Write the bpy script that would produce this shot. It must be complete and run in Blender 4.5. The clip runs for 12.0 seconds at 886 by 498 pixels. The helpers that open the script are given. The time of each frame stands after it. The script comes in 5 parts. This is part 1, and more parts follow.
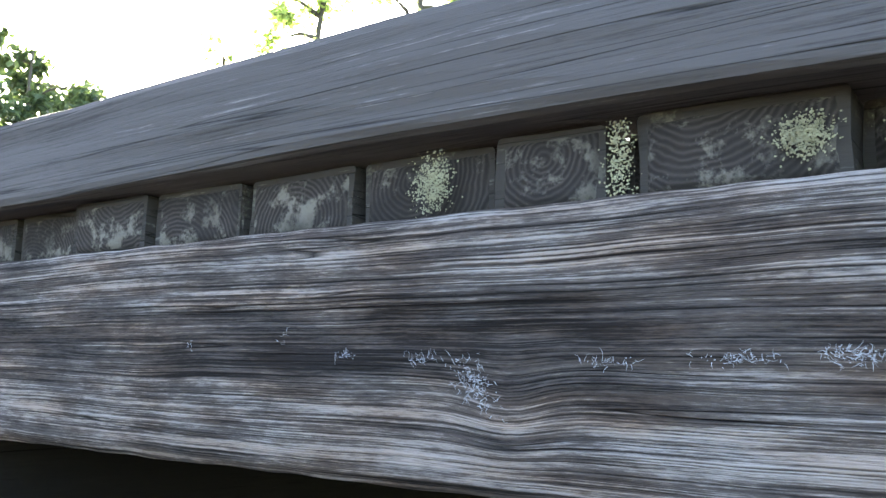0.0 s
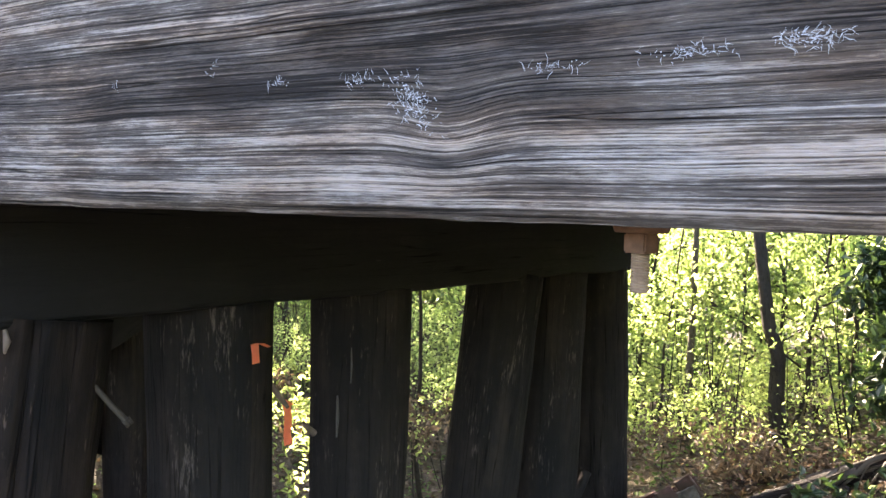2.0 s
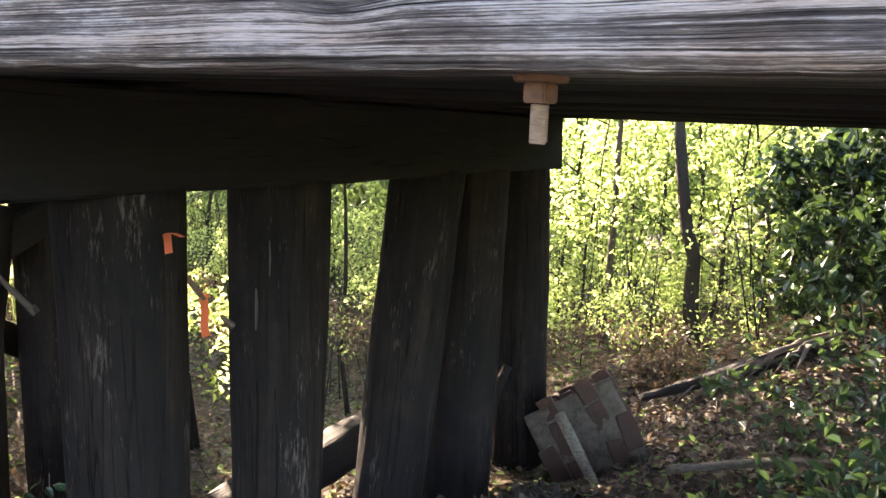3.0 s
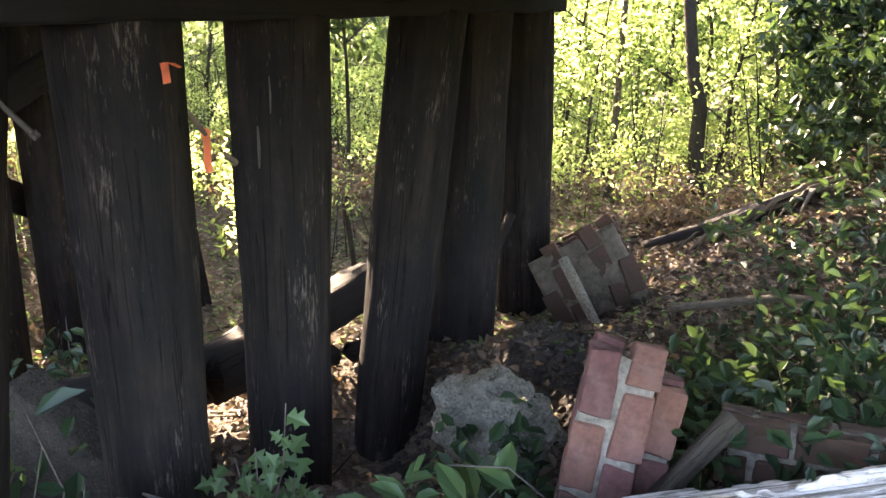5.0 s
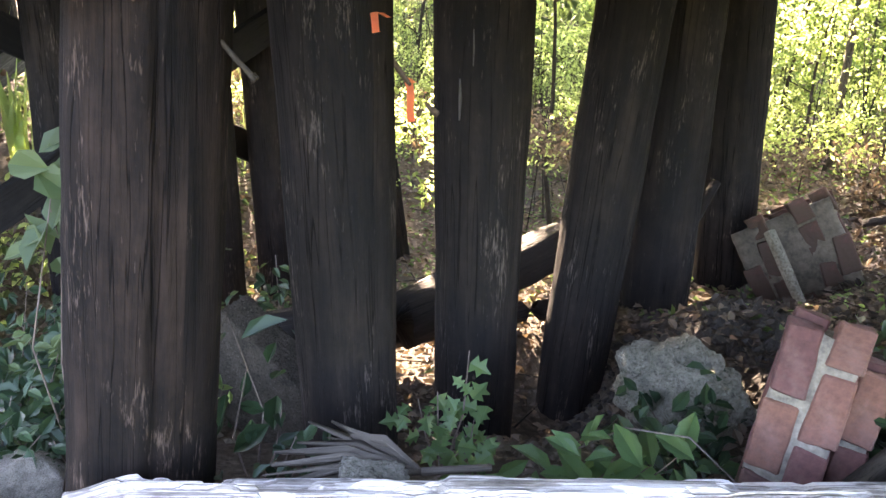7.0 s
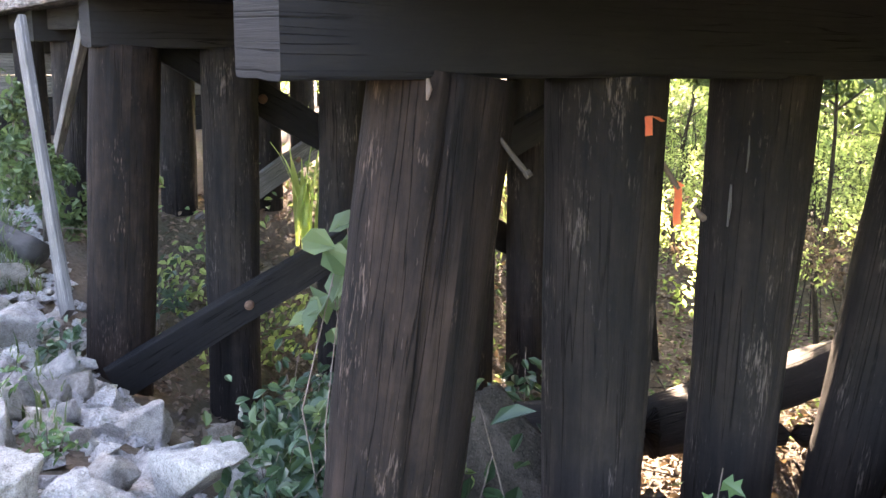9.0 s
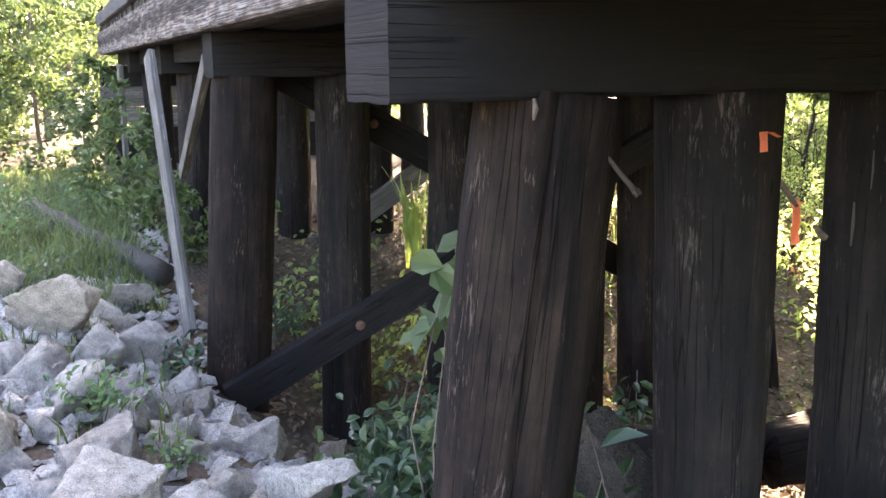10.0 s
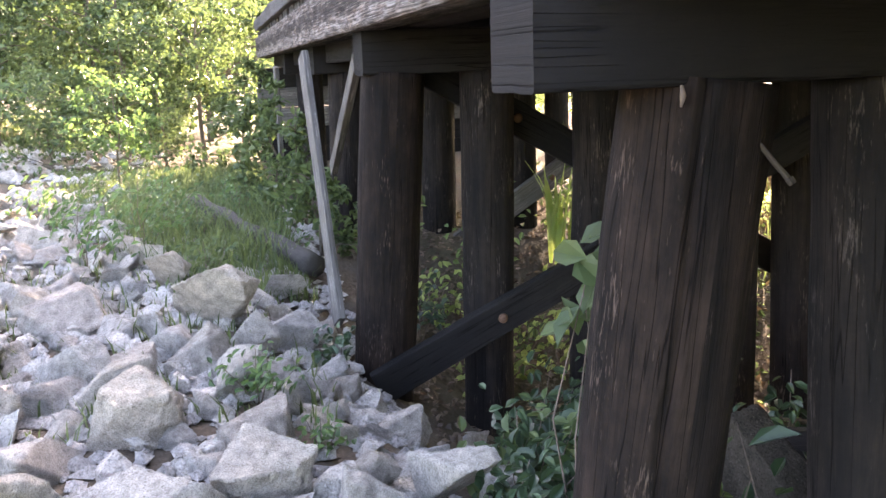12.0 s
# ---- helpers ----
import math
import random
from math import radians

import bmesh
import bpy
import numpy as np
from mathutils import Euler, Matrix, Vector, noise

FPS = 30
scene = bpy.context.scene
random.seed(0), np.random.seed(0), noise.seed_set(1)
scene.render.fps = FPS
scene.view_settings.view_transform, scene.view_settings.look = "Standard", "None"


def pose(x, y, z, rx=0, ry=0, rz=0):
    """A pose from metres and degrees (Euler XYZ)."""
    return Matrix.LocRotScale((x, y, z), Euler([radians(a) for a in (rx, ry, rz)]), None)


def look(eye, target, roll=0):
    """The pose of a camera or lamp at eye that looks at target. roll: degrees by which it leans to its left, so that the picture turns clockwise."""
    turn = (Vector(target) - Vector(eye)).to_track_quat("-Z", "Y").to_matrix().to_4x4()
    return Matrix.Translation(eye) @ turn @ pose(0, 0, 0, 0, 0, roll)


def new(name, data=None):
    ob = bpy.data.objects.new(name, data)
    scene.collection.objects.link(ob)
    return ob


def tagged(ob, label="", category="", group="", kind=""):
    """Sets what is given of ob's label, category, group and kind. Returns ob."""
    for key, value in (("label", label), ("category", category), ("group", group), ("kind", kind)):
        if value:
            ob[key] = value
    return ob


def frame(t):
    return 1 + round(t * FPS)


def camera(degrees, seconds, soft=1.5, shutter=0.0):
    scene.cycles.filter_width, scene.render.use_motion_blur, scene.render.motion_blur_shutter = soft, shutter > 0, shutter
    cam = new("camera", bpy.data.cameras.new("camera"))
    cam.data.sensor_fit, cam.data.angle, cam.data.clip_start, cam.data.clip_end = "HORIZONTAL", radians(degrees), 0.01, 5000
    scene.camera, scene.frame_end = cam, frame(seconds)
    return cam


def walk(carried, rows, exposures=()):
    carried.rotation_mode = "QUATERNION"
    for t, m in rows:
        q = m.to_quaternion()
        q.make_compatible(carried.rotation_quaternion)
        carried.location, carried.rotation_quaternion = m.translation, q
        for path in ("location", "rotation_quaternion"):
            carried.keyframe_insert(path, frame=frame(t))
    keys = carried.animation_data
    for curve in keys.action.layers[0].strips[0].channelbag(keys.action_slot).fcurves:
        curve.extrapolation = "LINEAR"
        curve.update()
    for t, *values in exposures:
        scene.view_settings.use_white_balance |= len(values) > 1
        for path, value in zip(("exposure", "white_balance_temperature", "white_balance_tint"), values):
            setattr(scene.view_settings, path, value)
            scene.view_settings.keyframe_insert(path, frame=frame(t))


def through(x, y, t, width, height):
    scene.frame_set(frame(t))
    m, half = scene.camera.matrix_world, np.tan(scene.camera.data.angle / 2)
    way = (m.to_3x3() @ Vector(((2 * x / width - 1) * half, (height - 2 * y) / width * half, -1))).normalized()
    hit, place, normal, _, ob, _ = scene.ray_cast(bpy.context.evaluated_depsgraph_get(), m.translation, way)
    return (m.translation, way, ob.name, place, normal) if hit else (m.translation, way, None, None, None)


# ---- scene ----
cam = camera(53.7, 12.0)
PATH = [
    (0, 1.769, -0.776, 1.708, 9.209, -2.157, 35.872),
    (0.5, 1.766, -0.768, 1.692, 6.800, -2.185, 35.857),
    (1, 1.758, -0.757, 1.662, 4.263, -2.425, 35.746),
    (1.5, 1.756, -0.735, 1.636, 0.598, -2.031, 34.833),
    (2, 1.759, -0.718, 1.607, -2.365, -1.858, 33.277),
    (2.5, 1.770, -0.705, 1.578, -5.386, -2.074, 30.934),
    (3, 1.780, -0.691, 1.553, -8.175, -2.323, 28.654),
    (5, 1.801, -0.709, 1.441, -16.681, -1.358, 28.779),
    (5.5, 1.807, -0.704, 1.427, -18.529, -1.136, 30.719),
    (6, 1.811, -0.704, 1.420, -19.659, -1.019, 33.874),
    (6.5, 1.817, -0.700, 1.413, -19.862, -0.922, 38.230),
    (7, 1.825, -0.705, 1.415, -19.302, -0.992, 42.212),
    (7.5, 1.819, -0.735, 1.410, -18.117, -1.215, 46.320),
    (9.5, 1.833, -0.752, 1.419, -11.822, -0.766, 62.513),
    (10, 1.839, -0.751, 1.413, -11.838, 0.445, 65.932),
    (10.5, 1.842, -0.751, 1.407, -12.357, 1.067, 68.858),
    (11, 1.841, -0.748, 1.407, -12.348, 1.470, 70.892),
    (11.5, 1.853, -0.754, 1.402, -12.096, 1.569, 72.991),
    (12, 1.867, -0.762, 1.399, -11.848, 1.958, 75.169),
]
walk(cam, [(t, pose(x, y, z, 90 + p, r, w)) for t, x, y, z, p, r, w in PATH],
     [(0, 3.5, 6400, 12.0), (1.0, 3.6, 6800, 17.0), (2.0, 3.85, 6900, 20.0), (3, 3.9, 7000, 23.0), (5, 4.15, 7200, 24.0), (7.5, 4.55, 7200, 26.0), (9.4, 4.65, 7200, 26.0), (10.0, 4.2, 7300, 26.0), (12, 4.1, 7600, 27.0)])

# ---- light: low warm sun from beyond the bridge, open sky ----
SUN_AZ, SUN_EL = 58.0, 24.0
TO_SUN = Vector((-math.sin(radians(SUN_AZ)) * math.cos(radians(SUN_EL)), math.cos(radians(SUN_AZ)) * math.cos(radians(SUN_EL)), math.sin(radians(SUN_EL))))
world = bpy.data.worlds.new("sky")
scene.world = world
world.use_nodes = True
wt = world.node_tree
sky = wt.nodes.new("ShaderNodeTexSky")
sky.sky_type = "NISHITA"
sky.sun_disc = False
sky.sun_elevation, sky.sun_rotation = radians(SUN_EL), radians(-SUN_AZ)
sky.air_density, sky.dust_density = 1.0, 3.0
wt.links.new(sky.outputs[0], wt.nodes["Background"].inputs[0])
wt.nodes["Background"].inputs[1].default_value = 0.15
sun_data = bpy.data.lights.new("sun", "SUN")
sun_data.energy, sun_data.angle, sun_data.color = 5.0, radians(0.6), (1.0, 0.87, 0.66)
sun = new("sun", sun_data)
sun.matrix_world = look(TO_SUN * 60, (0, 0, 0))

# ---- materials ----
def node(nt, kind, inputs=None, **props):
    n = nt.nodes.new("ShaderNode" + kind)
    if "operation" in props:
        n.operation = props["operation"]
    if "use_clamp" in props:
        n.use_clamp = props["use_clamp"]
    if "data_type" in props:
        n.data_type = props["data_type"]
    if "blend_type" in props:
        n.blend_type = props["blend_type"]
    for k, v in (inputs or {}).items():
        s = n.inputs[k]
        if isinstance(v, bpy.types.NodeSocket):
            nt.links.new(v, s)
        else:
            s.default_value = v
    return n


def rgb(c):
    return (*c, 1.0)


def ramp(nt, fac, stops):
    n = node(nt, "ValToRGB", {0: fac})
    els = n.color_ramp.elements
    while len(els) < len(stops):
        els.new(0.5)
    for e, (p, c) in zip(els, stops):
        e.position, e.color = p, rgb(c if isinstance(c, (tuple, list)) else (c, c, c))
    return n.outputs[0]


def noise_at(nt, vec, scale, detail=4, rough=0.55, dist=0.0):
    return node(nt, "TexNoise", {"Vector": vec, "Scale": scale, "Detail": detail, "Roughness": rough, "Distortion": dist}).outputs[0]


def scaled(nt, vec, s):
    return node(nt, "Mapping", {"Vector": vec, "Scale": s}).outputs[0]


def mixed(nt, fac, a, b, blend="MIX"):
    n = node(nt, "Mix", data_type="RGBA", blend_type=blend)
    for s, v in ((n.inputs[0], fac), (n.inputs[6], a), (n.inputs[7], b)):
        if isinstance(v, bpy.types.NodeSocket):
            nt.links.new(v, s)
        else:
            s.default_value = rgb(v) if isinstance(v, (tuple, list)) else v
    return n.outputs[2]


def maths(nt, op, a, b=0.0, clamp=False):
    return node(nt, "Math", {0: a, 1: b}, operation=op, use_clamp=clamp).outputs[0]


def begin(name):
    m = bpy.data.materials.new(name)
    m.use_nodes = True
    return m, m.node_tree, m.node_tree.nodes["Principled BSDF"]


def finish(nt, bsdf, color, rough, height=None, strength=0.5, distance=0.004, spec=0.3):
    for k, v in (("Base Color", color), ("Roughness", rough)):
        if isinstance(v, bpy.types.NodeSocket):
            nt.links.new(v, bsdf.inputs[k])
        else:
            bsdf.inputs[k].default_value = rgb(v) if isinstance(v, (tuple, list)) else v
    bsdf.inputs["Specular IOR Level"].default_value = spec
    if height is not None:
        b = node(nt, "Bump", {"Height": height, "Strength": strength, "Distance": distance})
        nt.links.new(b.outputs[0], bsdf.inputs["Normal"])


def wood(name, deep, mid, pale, fine=140.0, band=26.0, pale_from=0.56, rough=0.8, bump=0.7, dist=0.004, along=1.0, moss=None):
    """Weathered timber: u runs along the grain, v across it, in metres."""
    m, nt, bsdf = begin(name)
    uv = node(nt, "UVMap").outputs[0]
    ob = node(nt, "TexCoord").outputs["Object"]
    f = noise_at(nt, scaled(nt, uv, (3.2 * along, fine, 1)), 1.0, 6, 0.66)
    b = noise_at(nt, scaled(nt, uv, (0.9 * along, band, 1)), 1.0, 4, 0.6, 0.4)
    h = noise_at(nt, scaled(nt, uv, (40 * along, fine * 1.8, 1)), 1.0, 4, 0.7)
    patch = noise_at(nt, ob, 3.1, 5, 0.6)
    crack = noise_at(nt, scaled(nt, uv, (0.55 * along, band * 1.7, 3)), 1.0, 2, 0.4)
    crack = maths(nt, "ABSOLUTE", maths(nt, "SUBTRACT", crack, 0.5))
    crack = ramp(nt, crack, [(0.0, 0.0), (0.012, 1.0)])
    s = maths(nt, "ADD", maths(nt, "MULTIPLY", f, 0.75), maths(nt, "MULTIPLY", b, 0.25))
    s = maths(nt, "ADD", s, maths(nt, "MULTIPLY", maths(nt, "SUBTRACT", patch, 0.5), 0.35))
    s = maths(nt, "ADD", s, maths(nt, "MULTIPLY", maths(nt, "SUBTRACT", h, 0.5), 0.20))
    col = ramp(nt, s, [(0.30, deep), (0.47, mid), (pale_from, mid), (pale_from + 0.085, pale)])
    col = mixed(nt, 0.75, col, crack, "MULTIPLY")
    if moss is not None:
        g = ramp(nt, noise_at(nt, ob, 9.0, 6, 0.7), [(0.60, 0.0), (0.70, 1.0)])
        col = mixed(nt, g, col, moss)
    height = maths(nt, "ADD", maths(nt, "MULTIPLY", s, 1.0), maths(nt, "MULTIPLY", crack, 0.5))
    finish(nt, bsdf, col, rough, height, bump, dist, 0.25)
    return m


def furrowed(name, dark, mid, pale, band):
    """Old sawn face: crisp pale ridges between dark furrows, in patches, with a damp band along it."""
    m, nt, bsdf = begin(name)
    uv = node(nt, "UVMap").outputs[0]
    warp = noise_at(nt, scaled(nt, uv, (1.7, 6, 1)), 1.0, 3)
    x, y = (node(nt, "SeparateXYZ", {0: uv}).outputs[k] for k in (0, 1))
    yw = maths(nt, "ADD", y, maths(nt, "MULTIPLY", maths(nt, "SUBTRACT", warp, 0.5), 0.020))
    uw = node(nt, "CombineXYZ", {0: x, 1: yw}).outputs[0]
    ridge = noise_at(nt, scaled(nt, uw, (2.0, 360, 1)), 1.0, 3, 0.6)
    wide = noise_at(nt, scaled(nt, uw, (1.5, 105, 1)), 1.0, 3, 0.6)
    split = noise_at(nt, scaled(nt, uw, (38, 480, 1)), 1.0, 4, 0.75)
    patch = noise_at(nt, scaled(nt, uw, (5.5, 26, 1)), 1.0, 6, 0.68)
    yb = maths(nt, "ADD", y, maths(nt, "MULTIPLY", maths(nt, "SUBTRACT", noise_at(nt, scaled(nt, uv, (2.2, 10, 1)), 1.0, 5, 0.65), 0.5), 0.13))
    wet = ramp(nt, maths(nt, "DIVIDE", yb, 0.305), band)
    top = maths(nt, "ADD", maths(nt, "MULTIPLY", ridge, 0.55), maths(nt, "MULTIPLY", wide, 0.45))
    k = maths(nt, "ADD", top, maths(nt, "MULTIPLY", maths(nt, "SUBTRACT", patch, 0.5), 0.50))
    k = maths(nt, "ADD", k, maths(nt, "MULTIPLY", maths(nt, "SUBTRACT", split, 0.5), 0.34))
    k = maths(nt, "ADD", k, maths(nt, "SUBTRACT", wet, 0.5))
    col = ramp(nt, k, [(0.36, dark), (0.47, mid), (0.515, [c * 1.25 for c in mid]), (0.56, [c * 0.62 for c in pale]), (0.64, pale)])
    tint = ramp(nt, noise_at(nt, scaled(nt, uv, (5, 26, 1)), 1.0, 4), [(0.42, (1.0, 1.0, 1.0)), (0.66, (1.0, 0.87, 0.77))])
    col = mixed(nt, 1.0, col, tint, "MULTIPLY")
    groove = ramp(nt, ridge, [(0.37, 0.22), (0.45, 1.0)])
    col = mixed(nt, 0.8, col, groove, "MULTIPLY")
    crack = noise_at(nt, scaled(nt, uw, (0.6, 34, 3)), 1.0, 2, 0.4)
    crack = ramp(nt, maths(nt, "ABSOLUTE", maths(nt, "SUBTRACT", crack, 0.5)), [(0.0, 0.0), (0.010, 1.0)])
    gate = ramp(nt, noise_at(nt, scaled(nt, uv, (1.6, 14, 1)), 1.0, 2), [(0.48, 1.0), (0.56, 0.0)])
    crack = maths(nt, "MAXIMUM", crack, gate)
    col = mixed(nt, 0.9, col, crack, "MULTIPLY")
    h = maths(nt, "ADD", maths(nt, "ADD", ridge, maths(nt, "MULTIPLY", split, 0.35)), maths(nt, "MULTIPLY", crack, 0.6))
    finish(nt, bsdf, col, 0.9, h, 0.9, 0.004, 0.12)
    return m


def creosote(name, black, brown, pale, fade=0.52, fleck=0.62, along=1.0):
    """Tarred timber: black with brown streaks where the tar has worn, pale flecks and fine checks along the grain."""
    m, nt, bsdf = begin(name)
    uv = node(nt, "UVMap").outputs[0]
    ob = node(nt, "TexCoord").outputs["Object"]
    streak = noise_at(nt, scaled(nt, uv, (1.6 * along, 19, 1)), 1.0, 6, 0.66, 0.6)
    fine = noise_at(nt, scaled(nt, uv, (11 * along, 150, 1)), 1.0, 4, 0.7)
    worn = noise_at(nt, scaled(nt, uv, (1.1 * along, 4.2, 1)), 1.0, 5, 0.65, 0.5)
    blot = noise_at(nt, ob, 5.5, 5, 0.7)
    k = maths(nt, "ADD", maths(nt, "MULTIPLY", streak, 0.45), maths(nt, "MULTIPLY", worn, 0.55))
    k = maths(nt, "ADD", k, maths(nt, "MULTIPLY", maths(nt, "SUBTRACT", fine, 0.5), 0.18))
    k = maths(nt, "ADD", k, maths(nt, "MULTIPLY", maths(nt, "SUBTRACT", blot, 0.5), 0.34))
    col = ramp(nt, k, [(fade - 0.14, black), (fade - 0.02, [(a * 2 + b) / 3 for a, b in zip(black, brown)]), (fade + 0.10, brown), (fade + 0.22, [c * 1.5 for c in brown])])
    dash = noise_at(nt, scaled(nt, uv, (15 * along, 95, 1)), 1.0, 4, 0.7)
    where = noise_at(nt, scaled(nt, uv, (2.3 * along, 7.5, 1)), 1.0, 4, 0.6)
    dash = maths(nt, "ADD", maths(nt, "MULTIPLY", dash, 0.5), maths(nt, "MULTIPLY", where, 0.5))
    col = mixed(nt, ramp(nt, dash, [(fleck - 0.03, 0.0), (fleck + 0.05, 0.75)]), col, pale)
    check = noise_at(nt, scaled(nt, uv, (0.7 * along, 26, 3)), 1.0, 2, 0.4)
    check = ramp(nt, maths(nt, "ABSOLUTE", maths(nt, "SUBTRACT", check, 0.5)), [(0.0, 0.0), (0.014, 1.0)])
    check = maths(nt, "MAXIMUM", check, ramp(nt, worn, [(0.42, 1.0), (0.50, 0.0)]))
    col = mixed(nt, 0.85, col, check, "MULTIPLY")
    h = maths(nt, "ADD", maths(nt, "ADD", streak, maths(nt, "MULTIPLY", fine, 0.3)), maths(nt, "MULTIPLY", check, 0.5))
    finish(nt, bsdf, col, 0.85, h, 0.8, 0.007, 0.10)
    return m


def end_grain(name):
    """Sawn plank end: growth rings round the pith, short radial checks, grey crust in patches."""
    m, nt, bsdf = begin(name)
    uv = node(nt, "UVMap").outputs[0]
    ob = node(nt, "TexCoord").outputs["Object"]
    n = noise_at(nt, uv, 9, 4)
    r = node(nt, "VectorMath", {0: uv}, operation="LENGTH").outputs["Value"]
    r = maths(nt, "ADD", r, maths(nt, "MULTIPLY", n, 0.030))
    ring = maths(nt, "SINE", maths(nt, "MULTIPLY", r, 850.0))
    ring = maths(nt, "MULTIPLY", ring, noise_at(nt, uv, 22, 3))
    col = ramp(nt, maths(nt, "ADD", maths(nt, "MULTIPLY", ring, 0.5), 0.5), [(0.25, (0.026, 0.023, 0.021)), (0.55, (0.040, 0.035, 0.032)), (0.85, (0.066, 0.057, 0.052))])
    crust = noise_at(nt, ob, 21, 7, 0.72)
    col = mixed(nt, ramp(nt, crust, [(0.52, 0.0), (0.60, 0.85)]), col, (0.17, 0.16, 0.135))
    col = mixed(nt, ramp(nt, noise_at(nt, ob, 8, 5, 0.6), [(0.45, 0.0), (0.6, 0.6)]), col, (0.022, 0.020, 0.019))
    finish(nt, bsdf, col, 0.9, maths(nt, "ADD", crust, maths(nt, "MULTIPLY", ring, 0.08)), 0.8, 0.004, 0.12)
    return m


BEAM = furrowed("weathered_beam", (0.018, 0.016, 0.016), (0.066, 0.058, 0.054), (0.275, 0.252, 0.238),
                [(0.0, 0.49), (0.10, 0.535), (0.28, 0.535), (0.38, 0.46), (0.48, 0.41), (0.62, 0.42), (0.74, 0.50), (1.0, 0.52)])
ENDGRAIN = end_grain("plank_end_grain")
CURB = wood("curb_timber", (0.028, 0.026, 0.025), (0.078, 0.073, 0.072), (0.20, 0.19, 0.19), 190, 24, 0.60, 0.85, 0.6, 0.004)
DECK = wood("deck_end", (0.012, 0.011, 0.010), (0.040, 0.036, 0.032), (0.17, 0.16, 0.14), 60, 20, 0.60, 0.85, 0.7, 0.005, 4.0, (0.14, 0.14, 0.11))
CAPWOOD = creosote("creosoted_timber", (0.0125, 0.0120, 0.0120), (0.024, 0.0215, 0.0195), (0.07, 0.064, 0.058), 0.58, 0.67)
PILE = creosote("creosoted_pile", (0.0092, 0.0088, 0.0090), (0.027, 0.021, 0.0178), (0.12, 0.098, 0.083), 0.52, 0.60)
PILE_WARM = creosote("worn_pile", (0.0056, 0.0049, 0.0048), (0.026, 0.0175, 0.0137), (0.125, 0.088, 0.069), 0.53, 0.61)
GREYBOARD = wood("grey_board", (0.026, 0.024, 0.022), (0.090, 0.084, 0.077), (0.21, 0.195, 0.18), 90, 20, 0.55, 0.8, 0.6, 0.003)
WHITELOG = wood("bleached_log", (0.05, 0.04, 0.032), (0.30, 0.268, 0.24), (0.62, 0.575, 0.53), 90, 30, 0.45, 0.8, 1.0, 0.008)
DARKLOG = wood("rotten_log", (0.006, 0.005, 0.0045), (0.017, 0.013, 0.011), (0.055, 0.042, 0.033), 70, 16, 0.60, 0.85, 1.0, 0.010)
BARK = wood("bark", (0.03, 0.026, 0.02), (0.10, 0.085, 0.065), (0.26, 0.23, 0.19), 60, 30, 0.58, 0.9, 1.0, 0.006, 8.0)
DARKBARK = wood("dark_bark", (0.015, 0.012, 0.009), (0.045, 0.037, 0.028), (0.12, 0.10, 0.08), 60, 30, 0.6, 0.9, 1.0, 0.006, 8.0)
FROND = wood("dry_frond", (0.03, 0.025, 0.02), (0.085, 0.072, 0.058), (0.20, 0.17, 0.14), 200, 40, 0.55, 0.7, 0.4, 0.002)


def plain(name, color, rough=0.6, vary=0.25, scale=20.0, bump=0.3, dist=0.002, metal=0.0, spec=0.3):
    m, nt, bsdf = begin(name)
    ob = node(nt, "TexCoord").outputs["Object"]
    n = noise_at(nt, ob, scale, 6, 0.65)
    big = noise_at(nt, ob, scale * 0.22, 3, 0.6)
    k = maths(nt, "ADD", maths(nt, "MULTIPLY", n, 0.6), maths(nt, "MULTIPLY", big, 0.4))
    lo, hi = [c * (1 - vary) for c in color], [min(1, c * (1 + vary)) for c in color]
    col = ramp(nt, k, [(0.35, lo), (0.65, hi)])
    finish(nt, bsdf, col, rough, n, bump, dist, spec)
    bsdf.inputs["Metallic"].default_value = metal
    return m


def stone(name, base, speck, scale=9.0):
    """Broken concrete and limestone: pale, with aggregate and dirt."""
    m, nt, bsdf = begin(name)
    geo = node(nt, "TexCoord").outputs["Object"]
    rnd = node(nt, "ObjectInfo").outputs["Random"]
    shift = node(nt, "VectorMath", {0: geo, 1: node(nt, "CombineXYZ", {0: maths(nt, "MULTIPLY", rnd, 40.0)}).outputs[0]}, operation="ADD").outputs[0]
    n = noise_at(nt, shift, scale, 8, 0.7)
    fine = noise_at(nt, shift, scale * 9, 4, 0.7)
    agg = node(nt, "TexVoronoi", {"Vector": shift, "Scale": scale * 7}).outputs[0]
    aggm = ramp(nt, agg, [(0.22, 1.0), (0.34, 0.0)])
    col = ramp(nt, n, [(0.28, [c * 0.42 for c in base]), (0.42, [c * 0.78 for c in base]), (0.54, base), (0.68, [min(0.9, c * 1.3) for c in base])])
    col = mixed(nt, maths(nt, "MULTIPLY", aggm, ramp(nt, noise_at(nt, shift, scale * 1.6), [(0.45, 0.0), (0.6, 0.55)])), col, speck)
    col = mixed(nt, 1.0, col, ramp(nt, fine, [(0.32, 0.40), (0.45, 0.86), (0.55, 1.04), (0.7, 1.25)]), "MULTIPLY")
    tint = ramp(nt, rnd, [(0.0, (0.84, 0.83, 0.84)), (0.5, (1.0, 0.98, 0.95)), (0.8, (1.0, 0.93, 0.84)), (1.0, (0.72, 0.70, 0.70))])
    col = mixed(nt, 1.0, col, tint, "MULTIPLY")
    h = maths(nt, "ADD", n, maths(nt, "MULTIPLY", fine, 0.7))
    finish(nt, bsdf, col, 0.92, maths(nt, "ADD", h, maths(nt, "MULTIPLY", aggm, 0.12)), 1.0, 0.035, 0.15)
    return m


